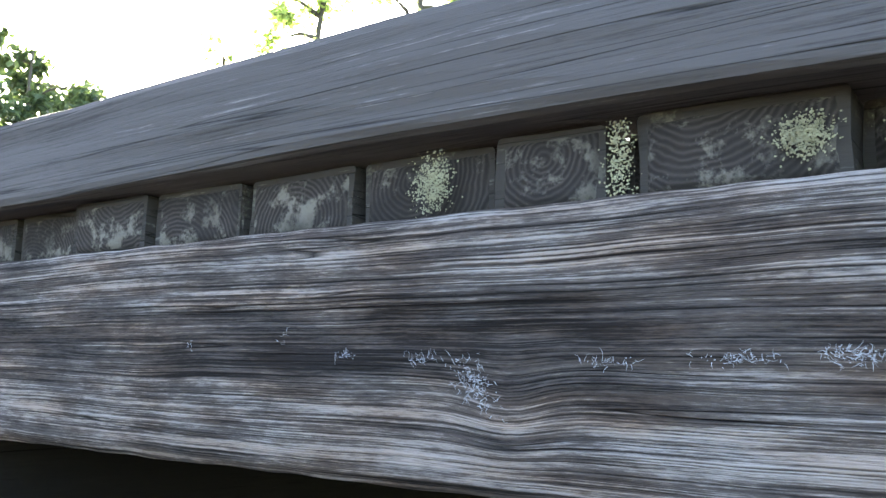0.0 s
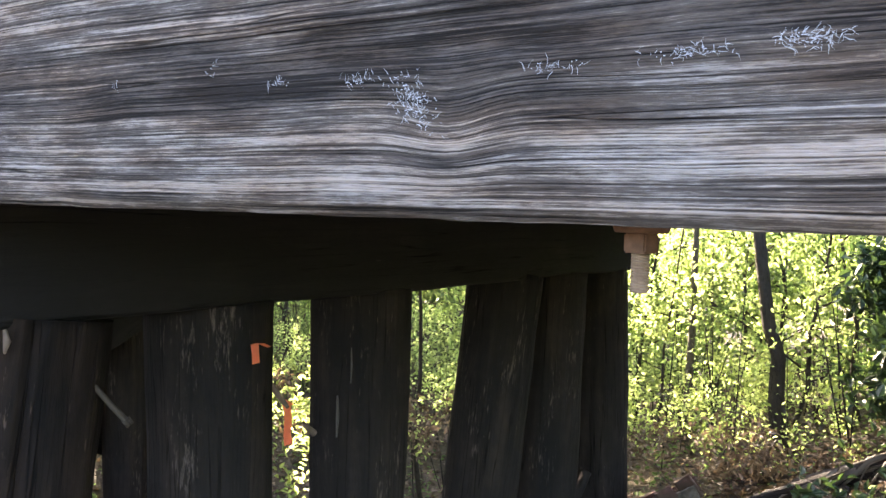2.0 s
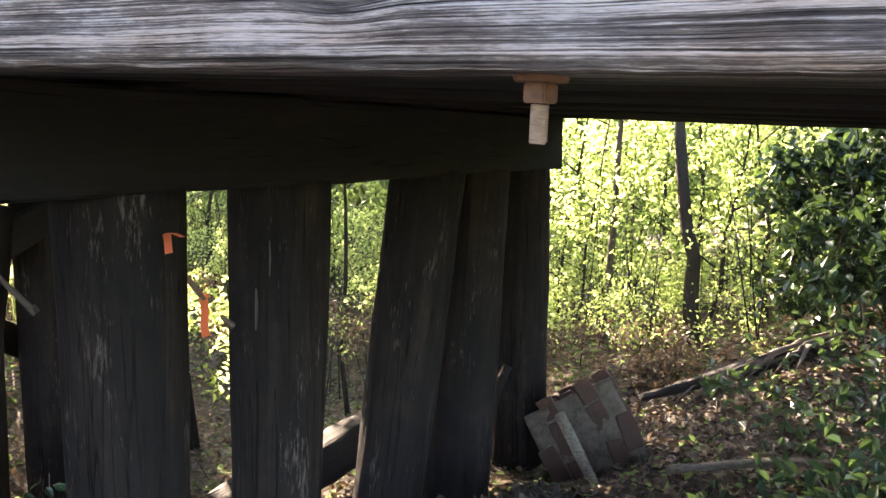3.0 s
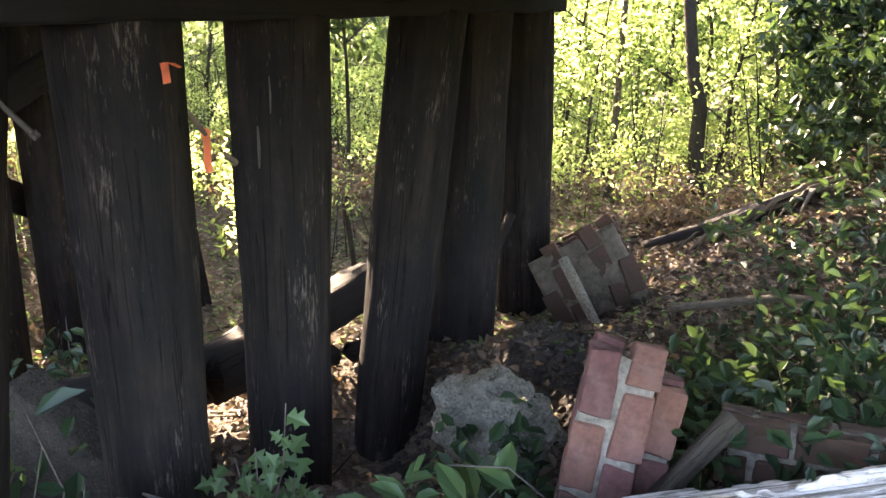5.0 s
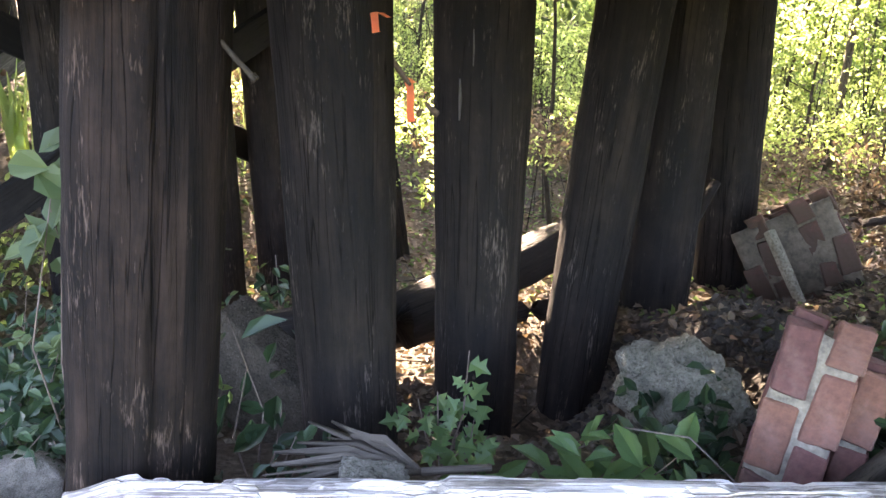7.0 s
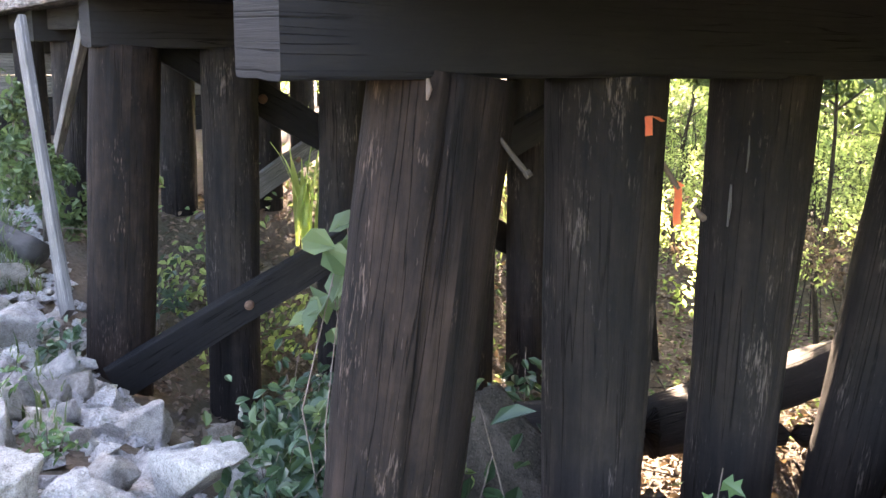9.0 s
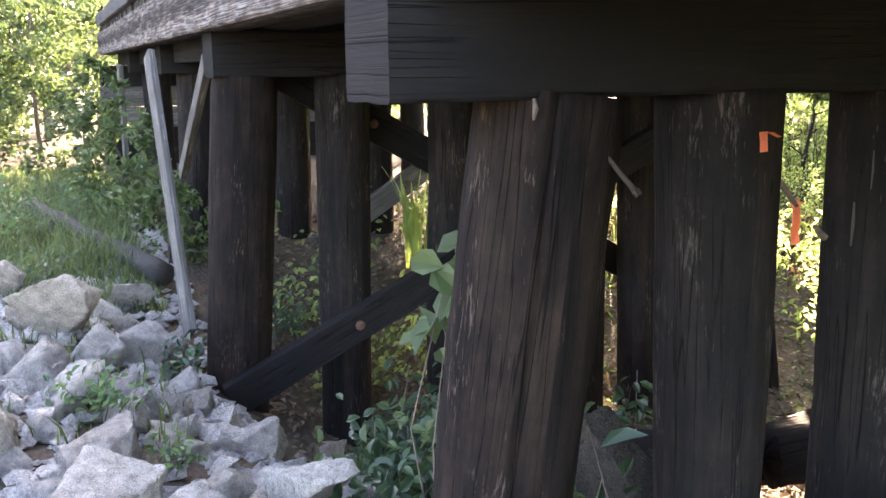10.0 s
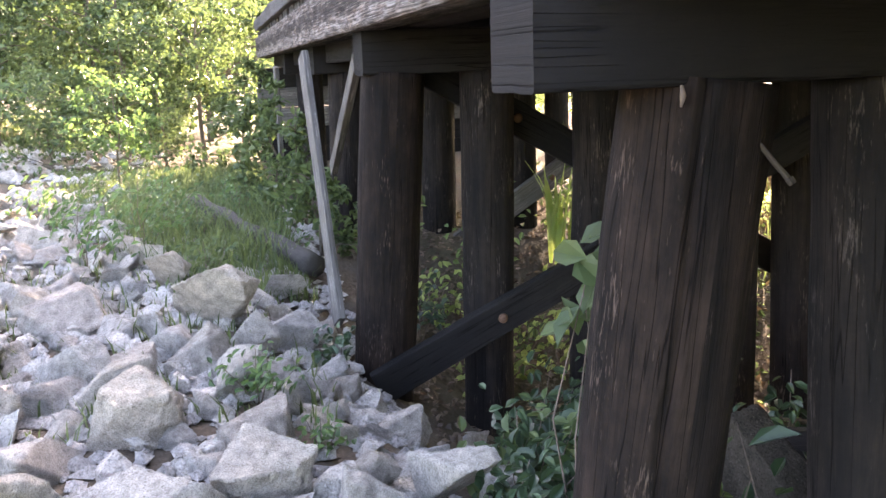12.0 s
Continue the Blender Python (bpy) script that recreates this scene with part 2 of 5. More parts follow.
ROCK = stone("rubble_stone", (0.51, 0.485, 0.445), (0.70, 0.68, 0.65))
SLAB = stone("dark_concrete", (0.11, 0.098, 0.085), (0.22, 0.20, 0.17), 14)
PALEROCK = stone("pale_concrete", (0.25, 0.24, 0.20), (0.40, 0.38, 0.33), 8)
RUST = plain("rusty_steel", (0.13, 0.075, 0.05), 0.75, 0.45, 60, 0.5, 0.001, 0.35)
THREAD = plain("dusty_thread", (0.23, 0.165, 0.115), 0.7, 0.3, 80, 0.4, 0.001, 0.2)
MORTAR = plain("lime_mortar", (0.19, 0.168, 0.138), 0.95, 0.5, 45, 0.9, 0.005)
EARTHY_MORTAR = plain("earthy_mortar", (0.10, 0.082, 0.062), 0.95, 0.5, 35, 0.9, 0.006)
RIBBON = plain("orange_ribbon", (0.90, 0.26, 0.13), 0.45, 0.12, 12, 0.2, 0.001)
SALT = plain("white_salt", (0.34, 0.355, 0.39), 0.9, 0.3, 60, 0.6, 0.001)
LICHEN = plain("lichen", (0.27, 0.265, 0.17), 0.95, 0.4, 70, 0.9, 0.004)
TWIG = plain("twig_bark", (0.13, 0.10, 0.08), 0.85, 0.4, 50, 0.7, 0.002)


def brick_material(name, wash, amount, cover=0.0):
    m, nt, bsdf = begin(name)
    ob = node(nt, "TexCoord").outputs["Object"]
    rnd = node(nt, "ObjectInfo").outputs["Random"]
    base = ramp(nt, rnd, [(0.0, (0.086, 0.034, 0.032)), (0.3, (0.132, 0.051, 0.046)), (0.6, (0.109, 0.045, 0.043)), (0.85, (0.158, 0.069, 0.047)), (1.0, (0.050, 0.032, 0.035))])
    n = noise_at(nt, ob, 30, 7, 0.7)
    col = mixed(nt, 1.0, base, ramp(nt, n, [(0.3, 0.55), (0.7, 1.25)]), "MULTIPLY")
    dust = ramp(nt, noise_at(nt, ob, 11, 5, 0.65), [(0.50 - cover, amount * (0.3 + cover)), (0.72 - cover, amount)])
    col = mixed(nt, dust, col, wash)
    finish(nt, bsdf, col, 0.9, n, 0.8, 0.004, 0.2)
    return m


BRICK = brick_material("old_brick", (0.20, 0.14, 0.125), 0.45)
EARTHY_BRICK = brick_material("earthy_brick", (0.062, 0.042, 0.030), 0.92, 0.18)


def leaf_material(name, dark, light, through, gloss=0.45, mix=0.5):
    """Leaves that let part of the light through."""
    m, nt, bsdf = begin(name)
    rnd = node(nt, "NewGeometry").outputs["Random Per Island"]
    ob = node(nt, "TexCoord").outputs["Object"]
    k = maths(nt, "ADD", maths(nt, "MULTIPLY", rnd, 0.75), maths(nt, "MULTIPLY", noise_at(nt, ob, 1.3, 3), 0.35))
    col = ramp(nt, k, [(0.15, dark), (0.85, light)])
    finish(nt, bsdf, col, gloss, None, spec=0.35)
    tr = node(nt, "BsdfTranslucent", {"Color": mixed(nt, ramp(nt, k, [(0.20, 0.30), (0.62, 1.0)]), col, through)})
    mx = node(nt, "MixShader", {0: mix, 1: bsdf.outputs[0], 2: tr.outputs[0]})
    nt.links.new(mx.outputs[0], nt.nodes["Material Output"].inputs[0])
    return m


# one thicket leaf in two copies: sunlit, and with shade put into its colour
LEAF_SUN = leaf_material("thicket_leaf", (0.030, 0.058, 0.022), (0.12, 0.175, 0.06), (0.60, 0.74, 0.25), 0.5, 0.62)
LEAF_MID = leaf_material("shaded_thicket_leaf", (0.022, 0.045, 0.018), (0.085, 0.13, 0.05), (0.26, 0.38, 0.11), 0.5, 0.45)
LEAF_WOOD = leaf_material("tree_leaf", (0.025, 0.048, 0.02), (0.085, 0.12, 0.045), (0.13, 0.19, 0.06), 0.5, 0.32)
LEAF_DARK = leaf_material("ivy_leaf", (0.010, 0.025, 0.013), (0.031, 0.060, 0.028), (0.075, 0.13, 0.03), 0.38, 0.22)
LEAF_FRESH = leaf_material("seedling_leaf", (0.030, 0.064, 0.025), (0.072, 0.13, 0.052), (0.17, 0.28, 0.075), 0.4, 0.35)
LITTER = leaf_material("leaf_litter", (0.045, 0.034, 0.026), (0.17, 0.13, 0.095), (0.3, 0.2, 0.1), 0.7, 0.12)
# darker copy of the leaf litter, with shade put into its colour
SHADED_LITTER = leaf_material("shaded_litter", (0.018, 0.014, 0.011), (0.060, 0.044, 0.032), (0.10, 0.07, 0.04), 0.7, 0.1)
GRASS = leaf_material("grass_blade", (0.035, 0.06, 0.022), (0.095, 0.125, 0.05), (0.20, 0.26, 0.08), 0.6, 0.35)


def ground_material():
    m, nt, bsdf = begin("earth")
    ob = node(nt, "TexCoord").outputs["Object"]
    big = noise_at(nt, ob, 0.9, 5, 0.6)
    fine = noise_at(nt, ob, 26, 8, 0.75)
    peb = node(nt, "TexVoronoi", {"Vector": ob, "Scale": 34.0}).outputs[0]
    col = ramp(nt, fine, [(0.25, (0.030, 0.022, 0.016)), (0.5, (0.095, 0.072, 0.052)), (0.75, (0.15, 0.12, 0.092))])
    col = mixed(nt, ramp(nt, big, [(0.45, 0.0), (0.62, 0.6)]), col, (0.085, 0.075, 0.062))
    green = ramp(nt, noise_at(nt, ob, 0.35, 4), [(0.52, 0.0), (0.7, 0.3)])
    col = mixed(nt, green, col, (0.07, 0.095, 0.03))
    h = maths(nt, "ADD", fine, maths(nt, "MULTIPLY", peb, 0.8))
    finish(nt, bsdf, col, 0.95, h, 0.9, 0.02, 0.15)
    return m


EARTH = ground_material()

# ---- building helpers ----
def link_mesh(name, me, mats, parent=None, label=""):
    for m in mats if isinstance(mats, (list, tuple)) else [mats]:
        me.materials.append(m)
    ob = new(name, me)
    if parent is not None:
        ob.parent = parent
    if label:
        ob["label"] = label
    return ob


def part(name, bm, mat, parent=None, label="", smooth=False):
    me = bpy.data.meshes.new(name)
    if smooth:
        for f in bm.faces:
            f.smooth = True
    bm.to_mesh(me)
    bm.free()
    return link_mesh(name, me, mat, parent, label)


def raw(name, verts, faces, mat, parent=None, label="", uvs=None, smooth=True):
    """A mesh from computed arrays; uvs are per vertex, in metres."""
    me = bpy.data.meshes.new(name)
    me.from_pydata([tuple(v) for v in verts], [], faces)
    if uvs is not None:
        idx = np.empty(len(me.loops), dtype=np.int64)
        me.loops.foreach_get("vertex_index", idx)
        layer = me.uv_layers.new(name="UVMap")
        layer.data.foreach_set("uv", np.asarray(uvs, dtype=np.float32)[idx].ravel())
    if smooth:
        me.polygons.foreach_set("use_smooth", [True] * len(me.polygons))
    me.update()
    return link_mesh(name, me, mat, parent, label)


def thing(name, label, category, at=(0, 0, 0), group="", kind=""):
    ob = new(name)
    ob.empty_display_size = 0.1
    ob.location = at
    return tagged(ob, label, category, group, kind)


def frame_of(direction, up=(0, 0, 1)):
    d = Vector(direction).normalized()
    u = Vector(up)
    if abs(d.dot(u)) > 0.95:
        u = Vector((1, 0, 0))
    s = u.cross(d).normalized()
    return d, s, d.cross(s).normalized()


def fbm(x, y, z, octaves=3):
    return noise.fractal(Vector((x, y, z)), 1.0, 2.0, octaves)


def timber(name, a, b, w, h, mat, parent=None, label="", rings=24, wear=0.006, edge=0.012, up=(0, 0, 1), seed=0.0, side=4):
    """A squared timber from a to b with worn, rounded arrises; w across, h upright."""
    a, b = Vector(a), Vector(b)
    org = parent.location if parent is not None else Vector()
    d, s, u = frame_of(b - a, up)
    L = (b - a).length
    prof = []
    hw, hh = w / 2, h / 2
    for cx, cy, a0 in ((hw, hh, 0), (-hw, hh, 90), (-hw, -hh, 180), (hw, -hh, 270)):
        nx, ny = math.copysign(hw - edge, cx), math.copysign(hh - edge, cy)
        for k in range(3):
            an = radians(a0 + 45 * k)
            prof.append((nx + edge * math.cos(an), ny + edge * math.sin(an)))
    full = []
    for i, p in enumerate(prof):
        q = prof[(i + 1) % len(prof)]
        n = side if i % 3 == 2 else 1
        full += [(p[0] + (q[0] - p[0]) * k / n, p[1] + (q[1] - p[1]) * k / n) for k in range(n)]
    per, acc = [], 0.0
    for i, p in enumerate(full):
        per.append(acc)
        q = full[(i + 1) % len(full)]
        acc += math.hypot(q[0] - p[0], q[1] - p[1])
    n = len(full)
    verts, uvs, faces = [], [], []
    for r in range(rings + 1):
        t = r / rings
        for i in range(n + 1):
            px_, py_ = full[i % n]
            k = 1 + wear * 3 * fbm(t * L * 1.3 + seed, px_ * 9, py_ * 9 + seed) / max(w, h)
            q = a + d * (L * t) + s * px_ * k + u * py_ * k
            verts.append(q - org)
            uvs.append((t * L + seed * 3.7, (per[i] if i < n else acc) + seed))
    for r in range(rings):
        for i in range(n):
            o = r * (n + 1) + i
            faces.append((o, o + 1, o + n + 2, o + n + 1))
    for r, flip in ((0, True), (rings, False)):
        c = len(verts)
        verts.append(a + d * (L * r / rings) - org)
        uvs.append((seed, seed))
        base = len(verts)
        for i in range(n):
            verts.append(verts[r * (n + 1) + i])
            uvs.append((full[i][0] * 0.2 + seed, full[i][1] + seed))
        for i in range(n):
            tri = (c, base + i, base + (i + 1) % n)
            faces.append(tri[::-1] if flip else tri)
    return raw(name, verts, faces, mat, parent, label, uvs, smooth=False)


def limb(name, pts, radii, mat, parent=None, label="", sides=12, rough=0.06, seed=0.0, dense=4, lobes=0.0, check=None, ribs=0.0):
    """A round tapering member along a polyline: pile, trunk, log, twig."""
    org = parent.location if parent is not None else Vector()
    P, Rr = [], []
    pts = [Vector(p) for p in pts]
    for i in range(len(pts) - 1):
        for k in range(dense):
            t = k / dense
            P.append(pts[i].lerp(pts[i + 1], t))
            Rr.append(radii[i] + (radii[i + 1] - radii[i]) * t)
    P.append(pts[-1])
    Rr.append(radii[-1])
    verts, uvs, faces, run = [], [], [], 0.0
    for j, p in enumerate(P):
        d = (P[min(j + 1, len(P) - 1)] - P[max(j - 1, 0)])
        d, s, u = frame_of(d, (0.05, 1, 0.02))
        if j:
            run += (p - P[j - 1]).length
        for i in range(sides + 1):
            an = 2 * math.pi * (i % sides) / sides
            k = 1 + rough * fbm(math.cos(an) * 1.6 + seed, math.sin(an) * 1.6, run * 1.5 + seed) + lobes * math.sin(3 * an + seed)
            if ribs:
                k += ribs * noise.noise(Vector((math.cos(an) * 7 + seed, math.sin(an) * 7, run * 0.8))) + ribs * 0.6 * noise.noise(Vector((math.cos(an) * 17 + seed, math.sin(an) * 17, run * 1.6)))
            if check is not None and abs((math.degrees(an) - check + 180 + 4 * noise.noise(Vector((run * 3, 0, seed)))) % 360 - 180) < 2.6:
                k *= 0.90
            q = p + (s * math.cos(an) + u * math.sin(an)) * Rr[j] * k
            verts.append(q - org)
            uvs.append((run + seed * 2.3, i / sides * 2 * math.pi * max(radii) + seed))
    for j in range(len(P) - 1):
        for i in range(sides):
            o = j * (sides + 1) + i
            faces.append((o, o + 1, o + sides + 2, o + sides + 1))
    for j, flip in ((0, True), (len(P) - 1, False)):
        c = len(verts)
        verts.append(P[j] - org)
        uvs.append((seed, seed))
        for i in range(sides):
            o = j * (sides + 1) + i
            tri = (c, o, o + 1)
            faces.append(tri[::-1] if flip else tri)
    return raw(name, verts, faces, mat, parent, label, uvs)


RNG = np.random.default_rng(7)


def leaf_arrays(centres, size, spread=0.35, aspect=0.5, up=0.5, fold=0.25, jitter=0.3, lobed=False, normals=None):
    """Many folded leaves, each an island of its own, as arrays of verts and faces."""
    n = len(centres)
    z = RNG.normal(size=(n, 3)) + np.array([0, 0, up * 2]) if normals is None else normals
    z /= np.linalg.norm(z, axis=1)[:, None]
    x = RNG.normal(size=(n, 3))
    x -= (x * z).sum(1)[:, None] * z
    x /= np.linalg.norm(x, axis=1)[:, None]
    y = np.cross(z, x)
    s = (size * (1 + jitter * RNG.uniform(-1, 1, n)))[:, None]
    if lobed:
        shape = [(0, 0, 0), (0.15, 0.45, 0.1), (0.35, 0.2, 0.06), (0.55, 0.5, 0.12), (0.65, 0.18, 0.05), (1, 0, -0.05), (0.65, -0.18, 0.05), (0.55, -0.5, 0.12), (0.35, -0.2, 0.06), (0.15, -0.45, 0.1)]
        tris = [(0, 2, 1), (0, 4, 2), (2, 4, 3), (0, 5, 4), (0, 6, 5), (0, 8, 6), (8, 7, 6), (0, 9, 8)]
    else:
        shape = [(0, 0, 0), (0.33, aspect * 0.5, fold * 0.5), (0.68, aspect * 0.42, fold * 0.4), (1, 0, -0.12), (0.68, -aspect * 0.42, fold * 0.4), (0.33, -aspect * 0.5, fold * 0.5)]
        tris = [(0, 3, 2, 1), (0, 5, 4, 3)]
    k = len(shape)
    V = np.empty((n, k, 3))
    for i, (a, b, c) in enumerate(shape):
        V[:, i] = centres + s * (a * x + b * y + c * z)
    faces = [tuple(o + i for i in t) for o in range(0, n * k, k) for t in tris]
    return V.reshape(-1, 3), faces


def foliage(name, centres, size, mat, parent=None, label="", **kw):
    org = np.array(parent.location) if parent is not None else np.zeros(3)
    v, f = leaf_arrays(np.asarray(centres, float), size, **kw)
    return raw(name, v - org, f, mat, parent, label, smooth=False)


def clump(centre, radii, n, hollow=0.55):
    """Points of an uneven leafy mass made of smaller clumps."""
    c = np.array(centre)
    k = max(4, n // 90)
    d = RNG.normal(size=(k, 3))
    d /= np.linalg.norm(d, axis=1)[:, None]
    sub = d * RNG.uniform(hollow, 1.0, (k, 1)) * np.array(radii)
    rad = RNG.uniform(0.16, 0.42, k)
    w = RNG.integers(0, k, n)
    p = sub[w] + RNG.normal(size=(n, 3)) * (rad[w] * np.mean(radii))[:, None] * 0.6
    return c + p


def smooth_step(v, a, b):
    t = min(1.0, max(0.0, (v - a) / (b - a)))
    return t * t * (3 - 2 * t)


def ground_z(x, y):
    z = -0.02
    z -= 1.05 * smooth_step(y, -0.9, 1.3) * math.exp(-((x + 2.9) / 2.2) ** 2)
    z -= 0.25 * math.exp(-((x - 0.05) / 0.6) ** 2 - ((y - 1.9) / 0.55) ** 2)
    z -= 0.24 * math.exp(-((x - 0.0) / 0.55) ** 2 - ((y - 2.2) / 0.38) ** 2)
    z += 0.17 * math.exp(-((x - 0.38) / 0.26) ** 2 - ((y - 2.62) / 0.35) ** 2)
    z -= 0.22 * math.exp(-((x - 0.1) / 0.6) ** 2 - ((y - 3.6) / 0.7) ** 2)
    z += 0.38 * smooth_step(x, 0.5, 1.7) * smooth_step(y, 3.3, 4.9)
    z += 0.12 * smooth_step(-y, 1.5, 5) + 0.15 * smooth_step(y, 4, 9)
    z += 0.15 * smooth_step(x, 1.4, 3.2) * smooth_step(y, 2.5, 6)
    near = math.exp(-(x * x + y * y) / 900)
    z += near * (0.05 * noise.noise(Vector((x * 0.9, y * 0.9, 0.3))) + 0.025 * noise.noise(Vector((x * 3.1, y * 3.1, 1.7))))
    return z

# ---- ground ----
def axis_steps(lo, hi, step, far):
    inner = list(np.arange(lo, hi, step))
    out, d, v = [], step, hi
    while v < far:
        out.append(v)
        d *= 1.35
        v += d
    low, d, v = [], step, lo
    while v > -far:
        d *= 1.35
        v -= d
        low.append(v)
    return low[::-1] + inner + out


def build_ground():
    xs, ys = axis_steps(-9.0, 4.0, 0.09, 400), axis_steps(-4.0, 8.0, 0.09, 400)
    verts = [(x, y, ground_z(x, y)) for y in ys for x in xs]
    n = len(xs)
    faces = [(j * n + i, j * n + i + 1, (j + 1) * n + i + 1, (j + 1) * n + i) for j in range(len(ys) - 1) for i in range(n - 1)]
    g = raw("ground", verts, faces, EARTH)
    tagged(g, "brown earth with pebbles sloping into a channel", "ground", kind="structure")


build_ground()

# ---- the bridge: outer stringer, deck, curb ----
ZB, ZT = 1.6, 1.905


def outer_stringer():
    st = thing("stringer", "grey weathered timber stringer with white salt streaks", "beam", (0, 0, ZB))
    x0, x1 = -12.2, 4.6
    xs = list(np.arange(x0, -0.2, 0.12)) + list(np.arange(-0.2, 2.4, 0.016)) + list(np.arange(2.4, x1 + 0.1, 0.12))
    # front face, dense enough for furrows and the worn lower arris
    rows = 44
    verts, uvs, faces = [], [], []
    for x in xs:
        sag = 0.012 * math.sin((x + 3) * 0.35)
        for j in range(rows + 1):
            v = j / rows
            h = v * (ZT - ZB)
            knot = 0.013 * math.exp(-((x - 1.29) / 0.05) ** 2 - ((h - 0.09) / 0.05) ** 2)
            wave = 0.006 * noise.noise(Vector((x * 1.4, h * 5, 2.0)))
            furrow = 0.0028 * noise.noise(Vector((x * 1.2, (h + knot + wave) * 95, 0.5))) + 0.002 * noise.noise(Vector((x * 0.7, (h + knot) * 40, 4.5)))
            y = -furrow * 0.8 + 0.002 * noise.noise(Vector((x * 2, h * 7, 7)))
            e = min(v, 1 - v) * (ZT - ZB)
            if e < 0.012:
                y += (0.012 - e) * 0.8
            dz = 0.0015 * noise.noise(Vector((x * 7, 3.3, 0))) * (1 - min(1, e / 0.02)) + 0.003 * noise.noise(Vector((x * 19, 1.3, 0))) * (1 - min(1, e / 0.012))
            verts.append((x, y, h + dz * 0.8))
            uvs.append((x, h + knot + wave))
    n = rows + 1
    for i in range(len(xs) - 1):
        for j in range(rows):
            o = i * n + j
            faces.append((o, o + n, o + n + 1, o + 1))
    # underside, back and top
    base = len(verts)
    for i, x in enumerate(xs):
        lo, hi = verts[i * n], verts[i * n + rows]
        for y, z, v in ((lo[1], lo[2], 0.0), (0.2, 0.0, 0.2), (0.2, 0.305, 0.5), (hi[1], hi[2], 0.7)):
            verts.append((x, y, z))
            uvs.append((x, v))
    for i in range(len(xs) - 1):
        for j in range(3):
            o = base + i * 4 + j
            faces.append((o, o + 1, o + 5, o + 4))
    e = len(xs) - 1
    faces += [(base, base + 3, base + 2, base + 1), (base + 4 * e, base + 4 * e + 1, base + 4 * e + 2, base + 4 * e + 3)]
    raw("beam", verts, faces, BEAM, st, "", uvs)

    # salt that has seeped out along the dark band
    def salt(cx, cz, w, h, n, lean=0.0, seed=1):
        rnd = random.Random(seed)
        bm = bmesh.new()
        for _ in range(int(n * 0.7)):
            x, z = cx + rnd.gauss(0, w * 0.35), cz + rnd.gauss(0, h * 0.3)
            x += lean * (cz - z)
            an = rnd.choice((0, 0, 0.3, -0.3, 1.0, 2.1, -0.9, 1.57, -1.3)) + rnd.gauss(0, 0.25)
            ln, th = rnd.uniform(0.003, 0.010), rnd.uniform(0.00015, 0.00042)
            y = -0.0045
            p = Vector((x, y, z))
            prev = None
            for k in range(4):
                an += rnd.gauss(0, 0.55)
                tt = th * (1 - 0.25 * k)
                nrm = Vector((-math.sin(an), 0, math.cos(an))) * tt
                pair = [bm.verts.new(p + nrm), bm.verts.new(p - nrm)]
                if prev:
                    bm.faces.new((prev[0], prev[1], pair[1], pair[0]))
                prev = pair
                p = p + Vector((math.cos(an), 0, math.sin(an))) * ln / 3
        for _ in range(n // 5):
            z = cz + rnd.gauss(0, h * 0.22)
            m = Matrix.Translation((cx + rnd.gauss(0, w * 0.3) + lean * (cz - z), -0.003, z)) @ Matrix.Diagonal((rnd.uniform(1, 2.4), 0.5, 1, 1))
            bmesh.ops.create_icosphere(bm, subdivisions=1, radius=rnd.uniform(0.0002, 0.0007), matrix=m)
        bmesh.ops.translate(bm, verts=bm.verts, vec=(0, 0, -ZB))
        part("salt_streak", bm, SALT, st, "crusted white salt bloom")

    for a in ((1.25, 1.718, 0.030, 0.050, 190, 0.55, 1), (1.40, 1.742, 0.035, 0.010, 40, 0, 2), (1.53, 1.746, 0.06, 0.010, 70, 0, 3), (1.62, 1.749, 0.035, 0.014, 120, 0, 4),
              (1.18, 1.741, 0.035, 0.009, 45, 0, 5), (1.065, 1.746, 0.025, 0.008, 25, 0, 6), (0.96, 1.765, 0.012, 0.02, 12, 0, 7), (0.78, 1.755, 0.01, 0.01, 10, 0, 8)):
        salt(*a)
    return st


outer_stringer()


